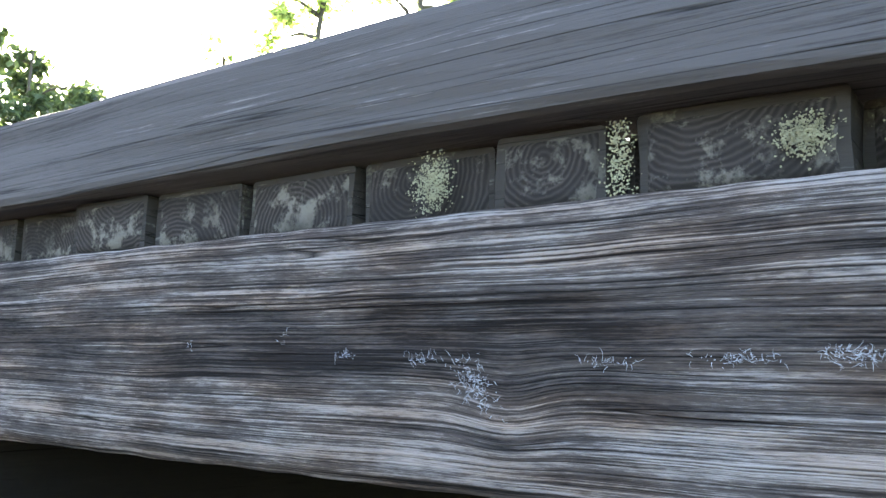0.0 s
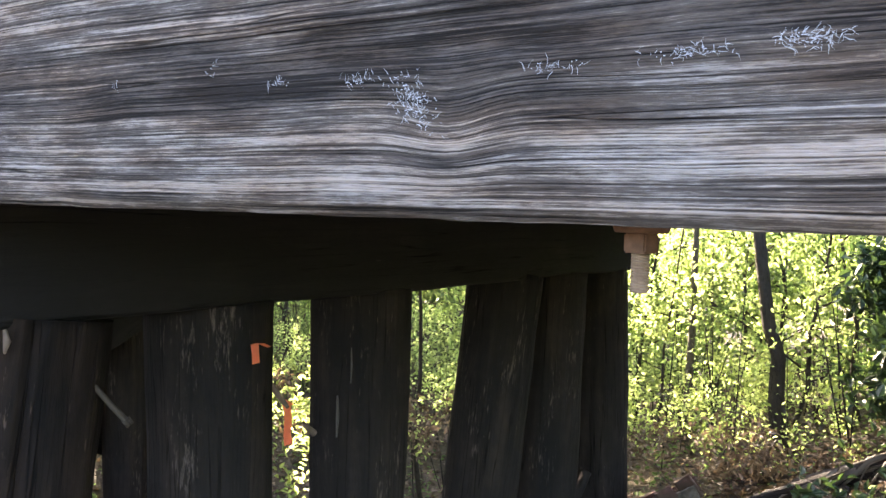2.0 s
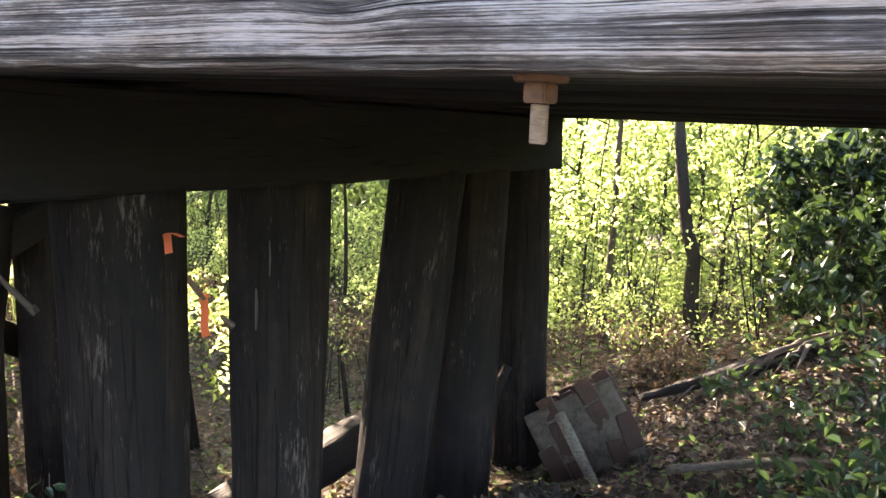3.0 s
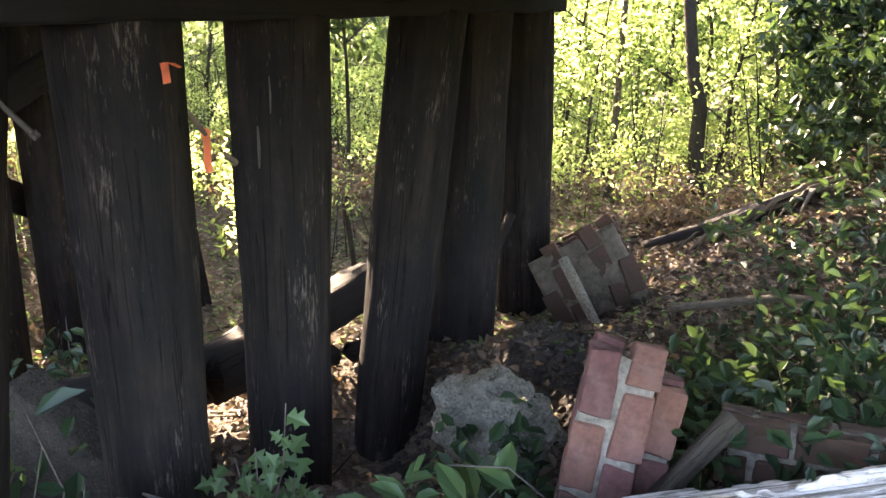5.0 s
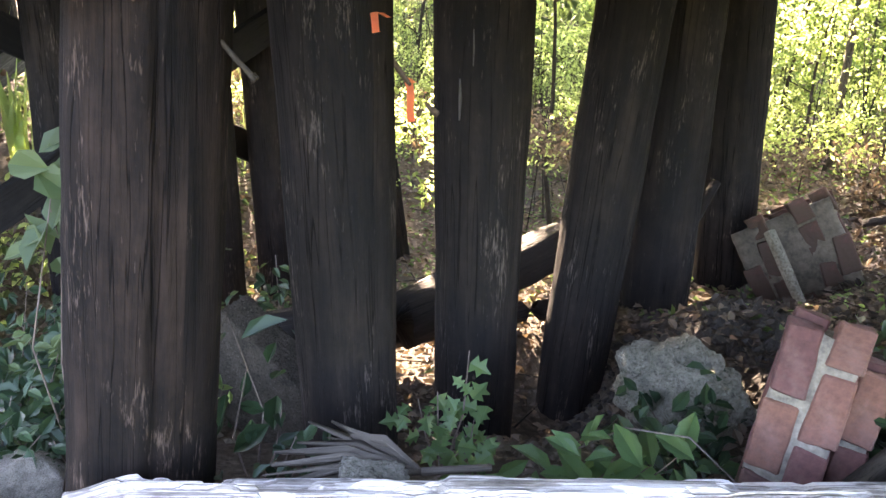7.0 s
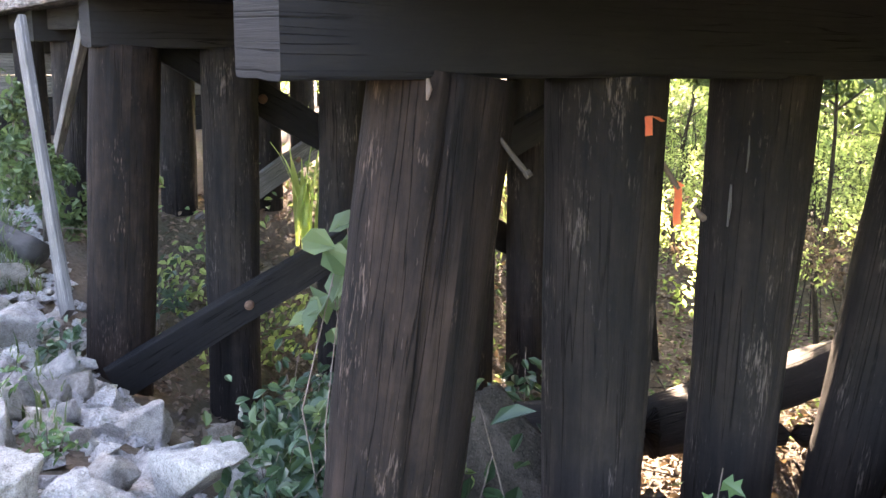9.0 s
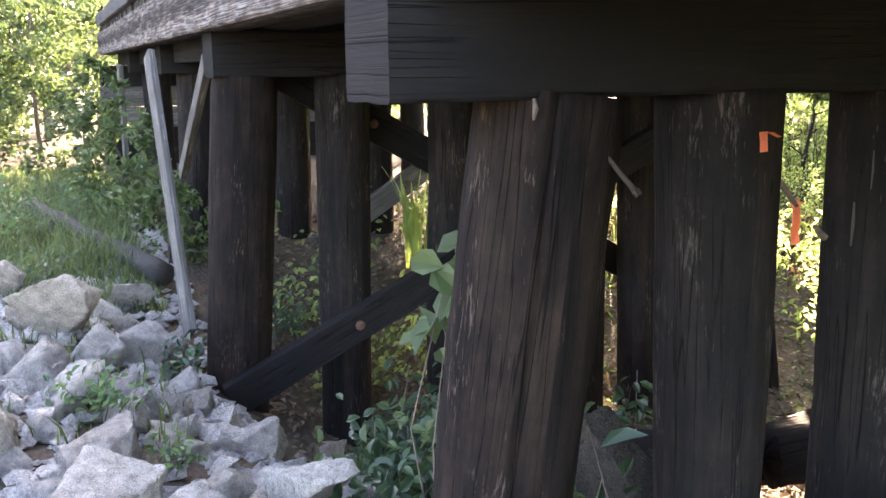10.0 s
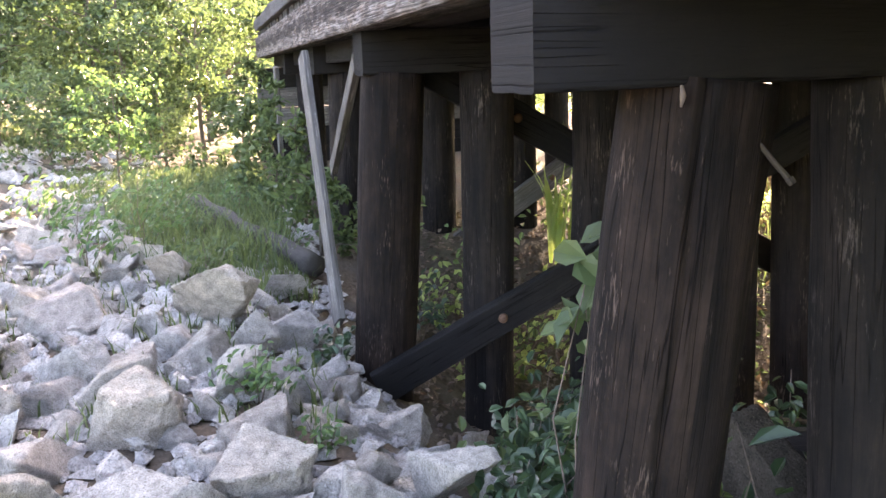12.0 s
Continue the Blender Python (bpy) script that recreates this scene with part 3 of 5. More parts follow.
def bolt_under_beam():
    x, y = 1.462, 0.078
    b = thing("bolt", "rusty threaded bolt with washer and square nut under the stringer", "bolt", (x, y, ZB))
    bm = bmesh.new()
    bmesh.ops.create_cone(bm, segments=28, radius1=0.025, radius2=0.028, depth=0.008, cap_ends=True, matrix=Matrix.Translation((0, 0, -0.002)))
    bmesh.ops.bevel(bm, geom=bm.edges[:], offset=0.001, segments=1, affect="EDGES")
    part("washer", bm, RUST, b)
    bm = bmesh.new()
    bmesh.ops.create_cone(bm, segments=4, radius1=0.0172, radius2=0.0172, depth=0.019, cap_ends=True, matrix=Matrix.Translation((0, 0, -0.0155)) @ Matrix.Rotation(radians(33), 4, "Z"))
    bmesh.ops.bevel(bm, geom=bm.edges[:], offset=0.0018, segments=2, affect="EDGES")
    part("nut", bm, RUST, b)
    verts, faces, seg, turns, pitch = [], [], 20, 13, 0.0028
    rows = turns * 2
    for j in range(rows + 1):
        for i in range(seg):
            an = 2 * math.pi * i / seg
            r = 0.0082 + (0.0009 if j % 2 else 0.0)
            verts.append((r * math.cos(an), r * math.sin(an), -0.024 - (j / 2 + i / seg * 0.999) * pitch))
    for j in range(rows):
        for i in range(seg - 1):
            o = j * seg + i
            faces.append((o, o + seg, o + seg + 1, o + 1))
    for j in range(rows - 1):
        faces.append(((j + 0) * seg + seg - 1, (j + 1) * seg + seg - 1, (j + 3) * seg, (j + 2) * seg) if j + 3 <= rows else (j * seg + seg - 1, (j + 1) * seg + seg - 1, (j + 2) * seg))
    c = len(verts)
    verts.append((0, 0, -0.025 - rows / 2 * pitch))
    faces += [(c, rows * seg + (i + 1) % seg, rows * seg + i) for i in range(seg)]
    raw("thread", verts, faces, THREAD, b, smooth=False)


bolt_under_beam()

# inner stringers and the far one
for k, y in enumerate((0.46, 1.05, 1.7, 2.35, 3.0, 3.5, 3.95)):
    st = thing("stringer", "dark creosoted timber stringer under the deck", "beam", (-3.8, y, 1.62), "inner stringers")
    timber("beam", (-12.2, y, 1.757), (4.6, y, 1.757), 0.2, 0.29, CAPWOOD, st, rings=40, seed=k * 1.7)
st = thing("stringer", "deep dark timber under the far spans", "beam", (-7, 0.35, 1.45))
timber("beam", (-12.2, 0.33, 1.59), (-3.35, 0.33, 1.59), 0.14, 0.27, CAPWOOD, st, rings=30, seed=9.1)

# curb along the edge
curb = thing("curb", "long grey guard timber along the deck edge", "curb", (-3, 0.08, 2.0))
timber("guard_timber", (-12.2, 0.08, 2.083), (4.6, 0.08, 2.083), 0.165, 0.162, CURB, curb, rings=120, wear=0.008, edge=0.016, seed=2.2, side=8)
curb2 = thing("curb", "guard timber on the other deck edge", "curb", (-3, 4.0, 2.0))
timber("guard_timber", (-12.2, 4.0, 2.083), (4.6, 4.0, 2.083), 0.165, 0.162, CURB, curb2, rings=40, seed=5.2)

# deck planks: their ends show between stringer and curb
def sawn_end(plank, xa, xb, y, pith_x, pith_z, seed):
    """The rough sawn end of one plank, a shallow pad with chipped edges."""
    nx, nz = max(4, int((xb - xa) / 0.010)), 9
    verts, uvs, faces = [], [], []
    for j in range(nz + 1):
        for i in range(nx + 1):
            u, v = i / nx, j / nz
            e = min(u * (xb - xa), (1 - u) * (xb - xa), v * 0.086, (1 - v) * 0.086)
            dx, dz = xa + (xb - xa) * u, 0.004 + 0.086 * v
            n_ = noise.noise(Vector((dx * 40, seed, dz * 40)))
            out = -0.004 - 0.003 * n_ if e > 0.001 else 0.006
            verts.append((dx + 0.002 * n_, y + out - 2.0, dz))
            uvs.append((dx - (xa + xb) / 2 - pith_x, dz - pith_z))
    for j in range(nz):
        for i in range(nx):
            o = j * (nx + 1) + i
            faces.append((o, o + 1, o + nx + 2, o + nx + 1))
    raw("sawn_end", verts, faces, ENDGRAIN, plank, "sawn end with growth rings", uvs)


deck = thing("deck", "thick dark deck planks with lichen on the ends", "deck", (0, 2, ZT), kind="structure")
rr = random.Random(4)
edges = [(1.664, 0.05), (1.612, 0.203), (1.4085, 0.036), (1.372, 0.138), (1.222, 0.205), (1.005, 0.2)]
px0 = 1.665
while px0 < 4.5:
    edges.insert(0, (px0 + 0.2, 0.2))
    px0 += 0.2 + rr.choice((0.006, 0.012, 0.02))
px0 = 0.795
while px0 > -12.1:
    edges.append((px0, 0.2))
    px0 -= 0.2 + rr.choice((0.006, 0.010, 0.014, 0.03))
for k, (px0, wdt) in enumerate(edges):
    x1 = px0 - wdt
    yo = 0.05 + rr.uniform(-0.008, 0.03) + (0.03 if wdt == 0.036 else 0.05 if wdt == 0.05 else 0.0)
    plank = timber("plank", ((px0 + x1) / 2, yo, ZT + 0.047), ((px0 + x1) / 2, 4.05, ZT + 0.047), wdt, 0.094, DECK, deck, rings=6, wear=0.004, edge=0.006, seed=k * 0.93, side=2)
    if -3.0 < px0 < 2.4:
        sawn_end(plank, x1 + 0.004, px0 - 0.004, yo, rr.uniform(-0.07, 0.07), rr.choice((-0.03, 0.02, 0.06, 0.11, 0.13)), k)


def lichen_patch(cx, w, h, seed):
    rnd = random.Random(seed)
    bm = bmesh.new()
    for _ in range(int(w * 22000)):
        x, z = cx + rnd.gauss(0, w * 0.26), ZT + 0.048 + rnd.gauss(0, h * 0.25)
        if not ZT + 0.004 < z < ZT + 0.09:
            continue
        m = Matrix.Translation((x, 0.044 + rnd.uniform(-0.006, 0.004), z)) @ Matrix.Diagonal((rnd.uniform(0.7, 1.6), 0.4, rnd.uniform(0.7, 1.4), 1))
        bmesh.ops.create_icosphere(bm, subdivisions=1, radius=rnd.uniform(0.0004, 0.0014), matrix=m)
    tagged(part("lichen", bm, LICHEN), "pale yellow-green crusty lichen on plank ends", "lichen", kind="stuff")


lichen_patch(1.392, 0.030, 0.11, 1)
lichen_patch(1.575, 0.045, 0.035, 2)
lichen_patch(1.15, 0.05, 0.06, 3)
lichen_patch(1.68, 0.05, 0.03, 4)


# ---- bents ----
def pile(top, foot, r0, r1, mat, label, seed, group="piles of the near bent", check=None):
    top, foot = Vector(top), Vector(foot)
    p = thing("timber_pile", label, "pile", foot, group)
    mids = [foot.lerp(top, t) for t in (0, 0.25, 0.5, 0.75, 1)]
    rad = [r1 + (r0 - r1) * t for t in (0, 0.25, 0.5, 0.75, 1)]
    limb("shaft", mids, rad, mat, p, sides=96, rough=0.05, seed=seed, dense=18, check=check, ribs=0.012)
    return p


def cap(x0, x1, y0, y1, z0, z1, seed, label):
    c = thing("cap_beam", label, "beam", ((x0 + x1) / 2, y0, z0), "bent caps")
    timber("beam", ((x0 + x1) / 2, y0, (z0 + z1) / 2), ((x0 + x1) / 2, y1, (z0 + z1) / 2), x1 - x0, z1 - z0, CAPWOOD, c, rings=40, wear=0.006, seed=seed)


cap(-0.30, 0.0, -0.06, 3.97, 1.33, 1.612, 0.4, "black creosoted cap timber across the pile heads")
NEAR = [((-0.16, 0.445, 1.34), (-0.16, 0.215, -0.6), 0.198, 0.192, PILE_WARM, "stout battered pile, brown and worn with a long check"),
        ((-0.15, 1.000, 1.34), (-0.15, 1.055, -0.7), 0.180, 0.150, PILE, "black creosoted pile with orange ribbon tacked near its head"),
        ((-0.15, 1.692, 1.34), (-0.15, 1.700, -0.9), 0.174, 0.150, PILE, "slender black pile scuffed pale near its foot"),
        ((-0.15, 2.720, 1.34), (-0.15, 2.290, -1.1), 0.172, 0.140, PILE, "leaning black pile with faded brown streaks"),
        ((-0.15, 3.190, 1.34), (-0.15, 3.100, -0.9), 0.175, 0.168, PILE, "black pile close beside its leaning neighbour"),
        ((-0.15, 3.725, 1.34), (-0.15, 4.000, -0.9), 0.166, 0.166, PILE, "outermost black pile beside broken brickwork")]
PILES = [pile(a, b, r0, r1, m, lab, 3.1 * i + 0.7, check=-20 if i == 0 else None) for i, (a, b, r0, r1, m, lab) in enumerate(NEAR)]

cap(-3.30, -3.0, 0.07, 4.0, 1.36, 1.612, 3.3, "dark cap timber of the second bent")
SECOND = [((-3.15, 0.27, 1.37), (-3.15, 0.10, -0.9), 0.185, 0.18), ((-3.15, 0.83, 1.37), (-3.15, 0.79, -1.3), 0.16, 0.15), ((-3.15, 1.55, 1.37), (-3.15, 1.5, -1.4), 0.16, 0.15),
          ((-3.15, 2.5, 1.37), (-3.15, 2.55, -1.5), 0.15, 0.15), ((-3.15, 2.95, 1.37), (-3.15, 3.05, -1.5), 0.16, 0.15), ((-3.15, 3.75, 1.37), (-3.15, 4.3, -1.6), 0.15, 0.15)]
for i, (a, b, r0, r1) in enumerate(SECOND):
    pile(a, b, r0, r1, PILE_WARM if i == 0 else PILE, "weathered outer pile of the second bent" if i == 0 else "dark inner pile of the second bent", 20 + 1.9 * i, "piles of the second bent")
cap(-6.3, -6.0, 0.15, 4.0, 1.36, 1.612, 4.3, "dark cap timber of the third bent")
for i, y in enumerate((0.45, 1.3, 2.1, 2.9, 3.7)):
    pile((-6.15, y, 1.37), (-6.15, y - 0.1 + 0.05 * i, -1.5), 0.16, 0.155, PILE, "dark pile of the third bent", 40 + 1.3 * i, "piles of the third bent")
cap(-9.3, -9.0, 0.15, 4.0, 1.36, 1.612, 5.3, "dark cap timber of the fourth bent")
for i, y in enumerate((0.45, 1.3, 2.1, 2.9, 3.7)):
    pile((-9.15, y, 1.37), (-9.15, y, -1.0), 0.16, 0.155, PILE, "dark pile of the fourth bent", 60 + 1.3 * i, "piles of the fourth bent")


def brace(a, b, w, thick, mat, label, bolts=(), facing=(1, 0, 0), seed=0.0, name="sway_brace"):
    a, b = Vector(a), Vector(b)
    t = thing(name, label, "brace", a.lerp(b, 0.5), "diagonal braces")
    timber("board", a, b, w, thick, mat, t, rings=16, wear=0.004, edge=0.006, up=facing, seed=seed)
    for f in bolts:
        p = a.lerp(b, f) + Vector(facing) * (thick / 2 + 0.006)
        bm = bmesh.new()
        bmesh.ops.create_uvsphere(bm, u_segments=16, v_segments=8, radius=0.030, matrix=Matrix.Translation(p - t.location) @ Matrix.Diagonal((0.5, 1, 1, 1)))
        part("bolt_head", bm, RUST, t, "rusty domed bolt head", True)


brace((-2.93, 0.05, -0.44), (-2.93, 3.3, 1.09), 0.20, 0.08, CAPWOOD, "charred dark sway brace with rusty bolt heads", (0.235,), seed=1.1)
brace((-3.36, 0.45, 1.42), (-3.36, 3.6, -0.36), 0.20, 0.08, CAPWOOD, "dark sway brace crossing behind the piles", (0.2,), seed=2.1)
brace((-5.94, 0.75, -0.66), (-5.94, 3.3, 0.92), 0.21, 0.08, GREYBOARD, "greyish sway brace of the third bent", (0.62,), seed=3.1)
brace((-4.45, -0.10, 1.50), (-3.16, -0.12, -0.08), 0.115, 0.045, GREYBOARD, "bleached grey board leaning beside the pile", (), (0.2, -1, 0.1), 4.1, "leaning_board")
brace((-3.3, 0.09, 1.45), (-5.1, 0.15, 0.62), 0.10, 0.05, GREYBOARD, "pale thin board running down between bents", (), (0.1, -1, 0), 5.1, "diagonal_board")
brace((-9.1, 0.05, 1.45), (-9.4, 0.05, -0.2), 0.1, 0.05, GREYBOARD, "upright grey board by the fourth bent", (), (0.2, -1, 0), 6.1, "upright_board")

# timber abutment at the end of the spans
ab = thing("abutment", "stacked timber abutment wall, pale at one end", "abutment", (-12.4, 2, -0.3), kind="structure")
for k in range(6):
    timber("plank", (-12.35, -0.02 + 0.02 * (k % 2), -0.25 + 0.31 * k), (-12.35, 4.1, -0.25 + 0.31 * k), 0.25, 0.3, GREYBOARD if k in (3, 4) else CAPWOOD, ab, rings=12, seed=70 + k)

# ---- riprap rocks ----
def rock_mesh(seed, flat=0.75, pts=13):
    """Broken angular block: a few big fracture faces, chipped arrises and a rough skin."""
    rnd = random.Random(seed)
    bm = bmesh.new()
    sx, sy, sz = rnd.uniform(0.85, 1.2), rnd.uniform(0.6, 0.9), rnd.uniform(0.45, 0.75) * flat / 0.75
    for _ in range(pts):
        v = Vector((rnd.gauss(0, 1), rnd.gauss(0, 1), rnd.gauss(0, 1))).normalized()
        v = Vector([math.copysign(abs(c) ** 0.75, c) for c in v]) * rnd.uniform(0.40, 0.58)
        bm.verts.new((v.x * sx, v.y * sy, v.z * sz))
    res = bmesh.ops.convex_hull(bm, input=bm.verts[:])
    bmesh.ops.delete(bm, geom=[g for g in res["geom_interior"] if isinstance(g, bmesh.types.BMVert)], context="VERTS")
    bmesh.ops.dissolve_limit(bm, angle_limit=radians(16), verts=bm.verts[:], edges=bm.edges[:])
    bmesh.ops.bevel(bm, geom=bm.edges[:], offset=0.016, segments=1, profile=0.6, affect="EDGES", clamp_overlap=True)
    bmesh.ops.triangulate(bm, faces=bm.faces[:])
    for limit in (0.20, 0.12, 0.075, 0.05):
        long = [e for e in bm.edges if e.calc_length() > limit]
        bmesh.ops.subdivide_edges(bm, edges=long, cuts=1, use_grid_fill=True)
        bmesh.ops.triangulate(bm, faces=bm.faces[:])
    for v in bm.verts:
        c = v.co * 4 + Vector((seed * 3.1, 0, 0))
        chip = max(0.0, noise.noise(c * 1.3) - 0.15)
        v.co *= 1 + 0.06 * noise.noise(c) - 0.16 * chip + 0.035 * noise.noise(c * 2.7) + 0.03 * noise.noise(c * 5.5) + 0.022 * noise.noise(c * 11)
    me = bpy.data.meshes.new("rock")
    bm.to_mesh(me)
    bm.free()
    me.materials.append(ROCK)
    me.polygons.foreach_set("use_smooth", [False] * len(me.polygons))
    return me


ROCKS = [rock_mesh(s, (0.75, 0.6, 0.9)[s % 3]) for s in range(18)]
placed = []


def put_rock(x, y, size, seed, sink=0.22, tilt=25):
    rnd = random.Random(seed * 7 + 3)
    ob = new("rock", ROCKS[seed % len(ROCKS)])
    z = ground_z(x, y) + size * (0.30 - sink)
    ob.location = (x, y, z)
    ob.rotation_euler = (radians(rnd.uniform(-tilt, tilt)), radians(rnd.uniform(-tilt, tilt)), rnd.uniform(0, 6.28))
    ob.scale = (size * rnd.uniform(0.9, 1.2), size * rnd.uniform(0.85, 1.1), size * rnd.uniform(0.85, 1.2))
    big = "large" if size > 0.34 else "fist-sized" if size < 0.15 else "pale"
    tagged(ob, f"{big} angular chunk of broken grey concrete riprap", "rock", "riprap rocks")
    placed.append((x, y, size))
    return ob


# the few that can be told apart: place, size
for k, (x, y, s) in enumerate(((-0.82, -0.02, 0.42), (-1.62, -1.18, 0.52), (-1.0, -0.70, 0.48), (-1.35, -0.05, 0.36), (-1.9, -0.02, 0.36), (-0.75, -0.38, 0.34), (-2.1, -1.6, 0.42), (-2.5, -1.25, 0.36),
                               (-3.35, -1.62, 0.52), (-1.25, -1.42, 0.42), (-0.7, -1.05, 0.5), (-0.55, -1.5, 0.45), (-3.7, -0.62, 0.38), (-4.0, -0.42, 0.34), (-3.1, -0.42, 0.42), (-0.35, -0.62, 0.4), (-2.75, -1.0, 0.36), (-0.55, 0.12, 0.40), (-0.42, -0.2, 0.38), (-1.12, 0.16, 0.30), (-1.6, 0.22, 0.28), (-0.15, -0.35, 0.34))):
    ob = put_rock(x, y, s, 100 + k, 0.16)
    if k == 0:
        ob.scale.z *= 2.0
        ob.location.z += 0.09
        ob.rotation_euler = (radians(8), radians(-16), 0.6)
def grass_edge(x):
    """Where the stones give way to the grass strip beside the bridge."""
    return -0.55 if x > -3.6 else -0.95 - 0.25 * (-x - 3.6)


rr = random.Random(11)
tries = 0
while len(placed) < 298 and tries < 60000:
    tries += 1
    x, y = 0.3 - rr.random() ** 1.15 * 8.6, -0.10 - rr.random() ** 1.15 * 3.4
    s = rr.choice((0.13, 0.17, 0.21, 0.26, 0.31, 0.37, 0.46, 0.54)) * (1.12 if x > -4 else 0.95)
    if x > 0.1 and y > -0.45:
        continue
    if x < -3.5 and y > grass_edge(x):
        continue
    if math.hypot(x - 1.8, y + 0.75) < 1.1 or math.hypot(x + 3.1, y - 0.1) < 0.3:
        continue
    if any(math.hypot(x - a, y - b) < (s + c) * 0.33 for a, b, c in placed):
        continue
    put_rock(x, y, s, len(placed), rr.uniform(0.02, 0.2), 32)


def rock_spread(name, label, n, area, sizes, seed):
    """Stones too far off or too small to count, of the same broken blocks."""
    rnd = random.Random(seed)
    src = []
    for me in ROCKS[:6]:
        bm = bmesh.new()
        bm.from_mesh(me)
        bmesh.ops.dissolve_limit(bm, angle_limit=radians(22), verts=bm.verts[:], edges=bm.edges[:])
        bmesh.ops.triangulate(bm, faces=bm.faces[:])
        bm.verts.index_update()
        src.append((np.array([v.co[:] for v in bm.verts]), [tuple(v.index for v in f.verts) for f in bm.faces]))
        bm.free()
    V, F, o = [], [], 0
    for _ in range(n):
        x, y = rnd.uniform(area[0], area[1]), rnd.uniform(area[2], area[3])
        if x < -3.5 and y > grass_edge(x):
            continue
        s = rnd.choice(sizes) * rnd.uniform(0.8, 1.2)
        v, f = src[rnd.randrange(6)]
        m = np.array(Euler((rnd.uniform(-0.6, 0.6), rnd.uniform(-0.6, 0.6), rnd.uniform(0, 6.28))).to_matrix())
        V.append(v @ m.T * s + (x, y, ground_z(x, y) + s * 0.12))
        F += [tuple(i + o for i in t) for t in f]
        o += len(v)
    tagged(raw(name, np.concatenate(V), F, ROCK, smooth=False), label, "rubble", kind="stuff")


rock_spread("far_rocks", "pale broken concrete riprap along the far bank", 330, (-17, -7.5, -7.5, -1.8), (0.2, 0.26, 0.34, 0.44), 12)
rock_spread("small_rocks", "hand-sized broken concrete between the larger rocks", 1050, (-7.5, 0.4, -3.4, -0.05), (0.09, 0.12, 0.16, 0.20), 13)
for k, (x, y, s) in enumerate(((-1.9, 0.9, 0.2), (-2.3, 0.55, 0.22), (-2.6, 0.5, 0.24), (-2.2, 1.2, 0.2), (-1.5, 0.45, 0.16))):
    put_rock(x, y, s, 400 + k, 0.2)


def pebble_field(name, label, n, area, size, mat, cat, seed):
    rng = np.random.default_rng(seed)
    base = np.array([(1, 0, 0), (-1, 0, 0), (0, 1, 0), (0, -1, 0), (0, 0, 0.8), (0, 0, -0.8)], float)
    tri = [(0, 2, 4), (2, 1, 4), (1, 3, 4), (3, 0, 4), (2, 0, 5), (1, 2, 5), (3, 1, 5), (0, 3, 5)]
    V, F = [], []
    for i in range(n):
        x, y = rng.uniform(area[0], area[1]), rng.uniform(area[2], area[3])
        s = size * rng.uniform(0.4, 1.5) * rng.uniform(0.6, 1.2, 3)
        an = rng.uniform(0, 6.28)
        b = base * s * rng.uniform(0.75, 1.25, (6, 1))
        c, d = math.cos(an), math.sin(an)
        b = np.stack([b[:, 0] * c - b[:, 1] * d, b[:, 0] * d + b[:, 1] * c, b[:, 2] * 0.8], 1)
        V.append(b + (x, y, ground_z(x, y) + s[2] * 0.3))
        F += [tuple(q + i * 6 for q in t) for t in tri]
    tagged(raw(name, np.concatenate(V), F, mat, smooth=False), label, cat, kind="stuff")


pebble_field("rubble", "small grey rubble between the larger rocks", 5200, (-7.5, 0.6, -3.6, 0.1), 0.045, ROCK, "rubble", 5)
pebble_field("far_rubble", "pale broken stones on the far bank", 380, (-16, -6, -7, -1.6), 0.12, ROCK, "rubble", 6)
pebble_field("pale_gravel", "handful of pale stones at the brace foot", 90, (-2.85, -2.35, -0.12, 0.12), 0.03, ROCK, "gravel", 7)
pebble_field("gravel", "brown gravel and clods on the shaded ground", 5200, (-0.9, 2.6, 1.0, 4.6), 0.016, plain("clod", (0.12, 0.095, 0.075), 0.95, 0.5, 30, 0.8, 0.004), "gravel", 8)
pebble_field("channel_gravel", "loose stones along the channel bed", 1800, (-5, -0.6, 0.2, 5.5), 0.025, plain("channel_stone", (0.16, 0.13, 0.10), 0.95, 0.5, 30, 0.8, 0.004), "gravel", 9)


def litter(name, label, n, area, size, seed, mat=LITTER):
    rng = np.random.default_rng(seed)
    x, y = rng.uniform(area[0], area[1], n), rng.uniform(area[2], area[3], n)
    c = np.array([(a, b, ground_z(a, b) + 0.006 + 0.02 * rng.random()) for a, b in zip(x, y)])
    nr = rng.normal(size=(n, 3)) * 0.45 + np.array([0, 0, 1])
    tagged(foliage(name, c, size, mat, normals=nr, aspect=0.6, fold=0.3), label, "litter", kind="stuff")


litter("leaf_litter", "dry brown leaf litter on the ground", 9000, (-1.2, 3.6, 1.0, 7.5), 0.05, 21)
litter("channel_litter", "dry leaves under the far spans", 7000, (-7, -0.8, 0.3, 7), 0.06, 22)

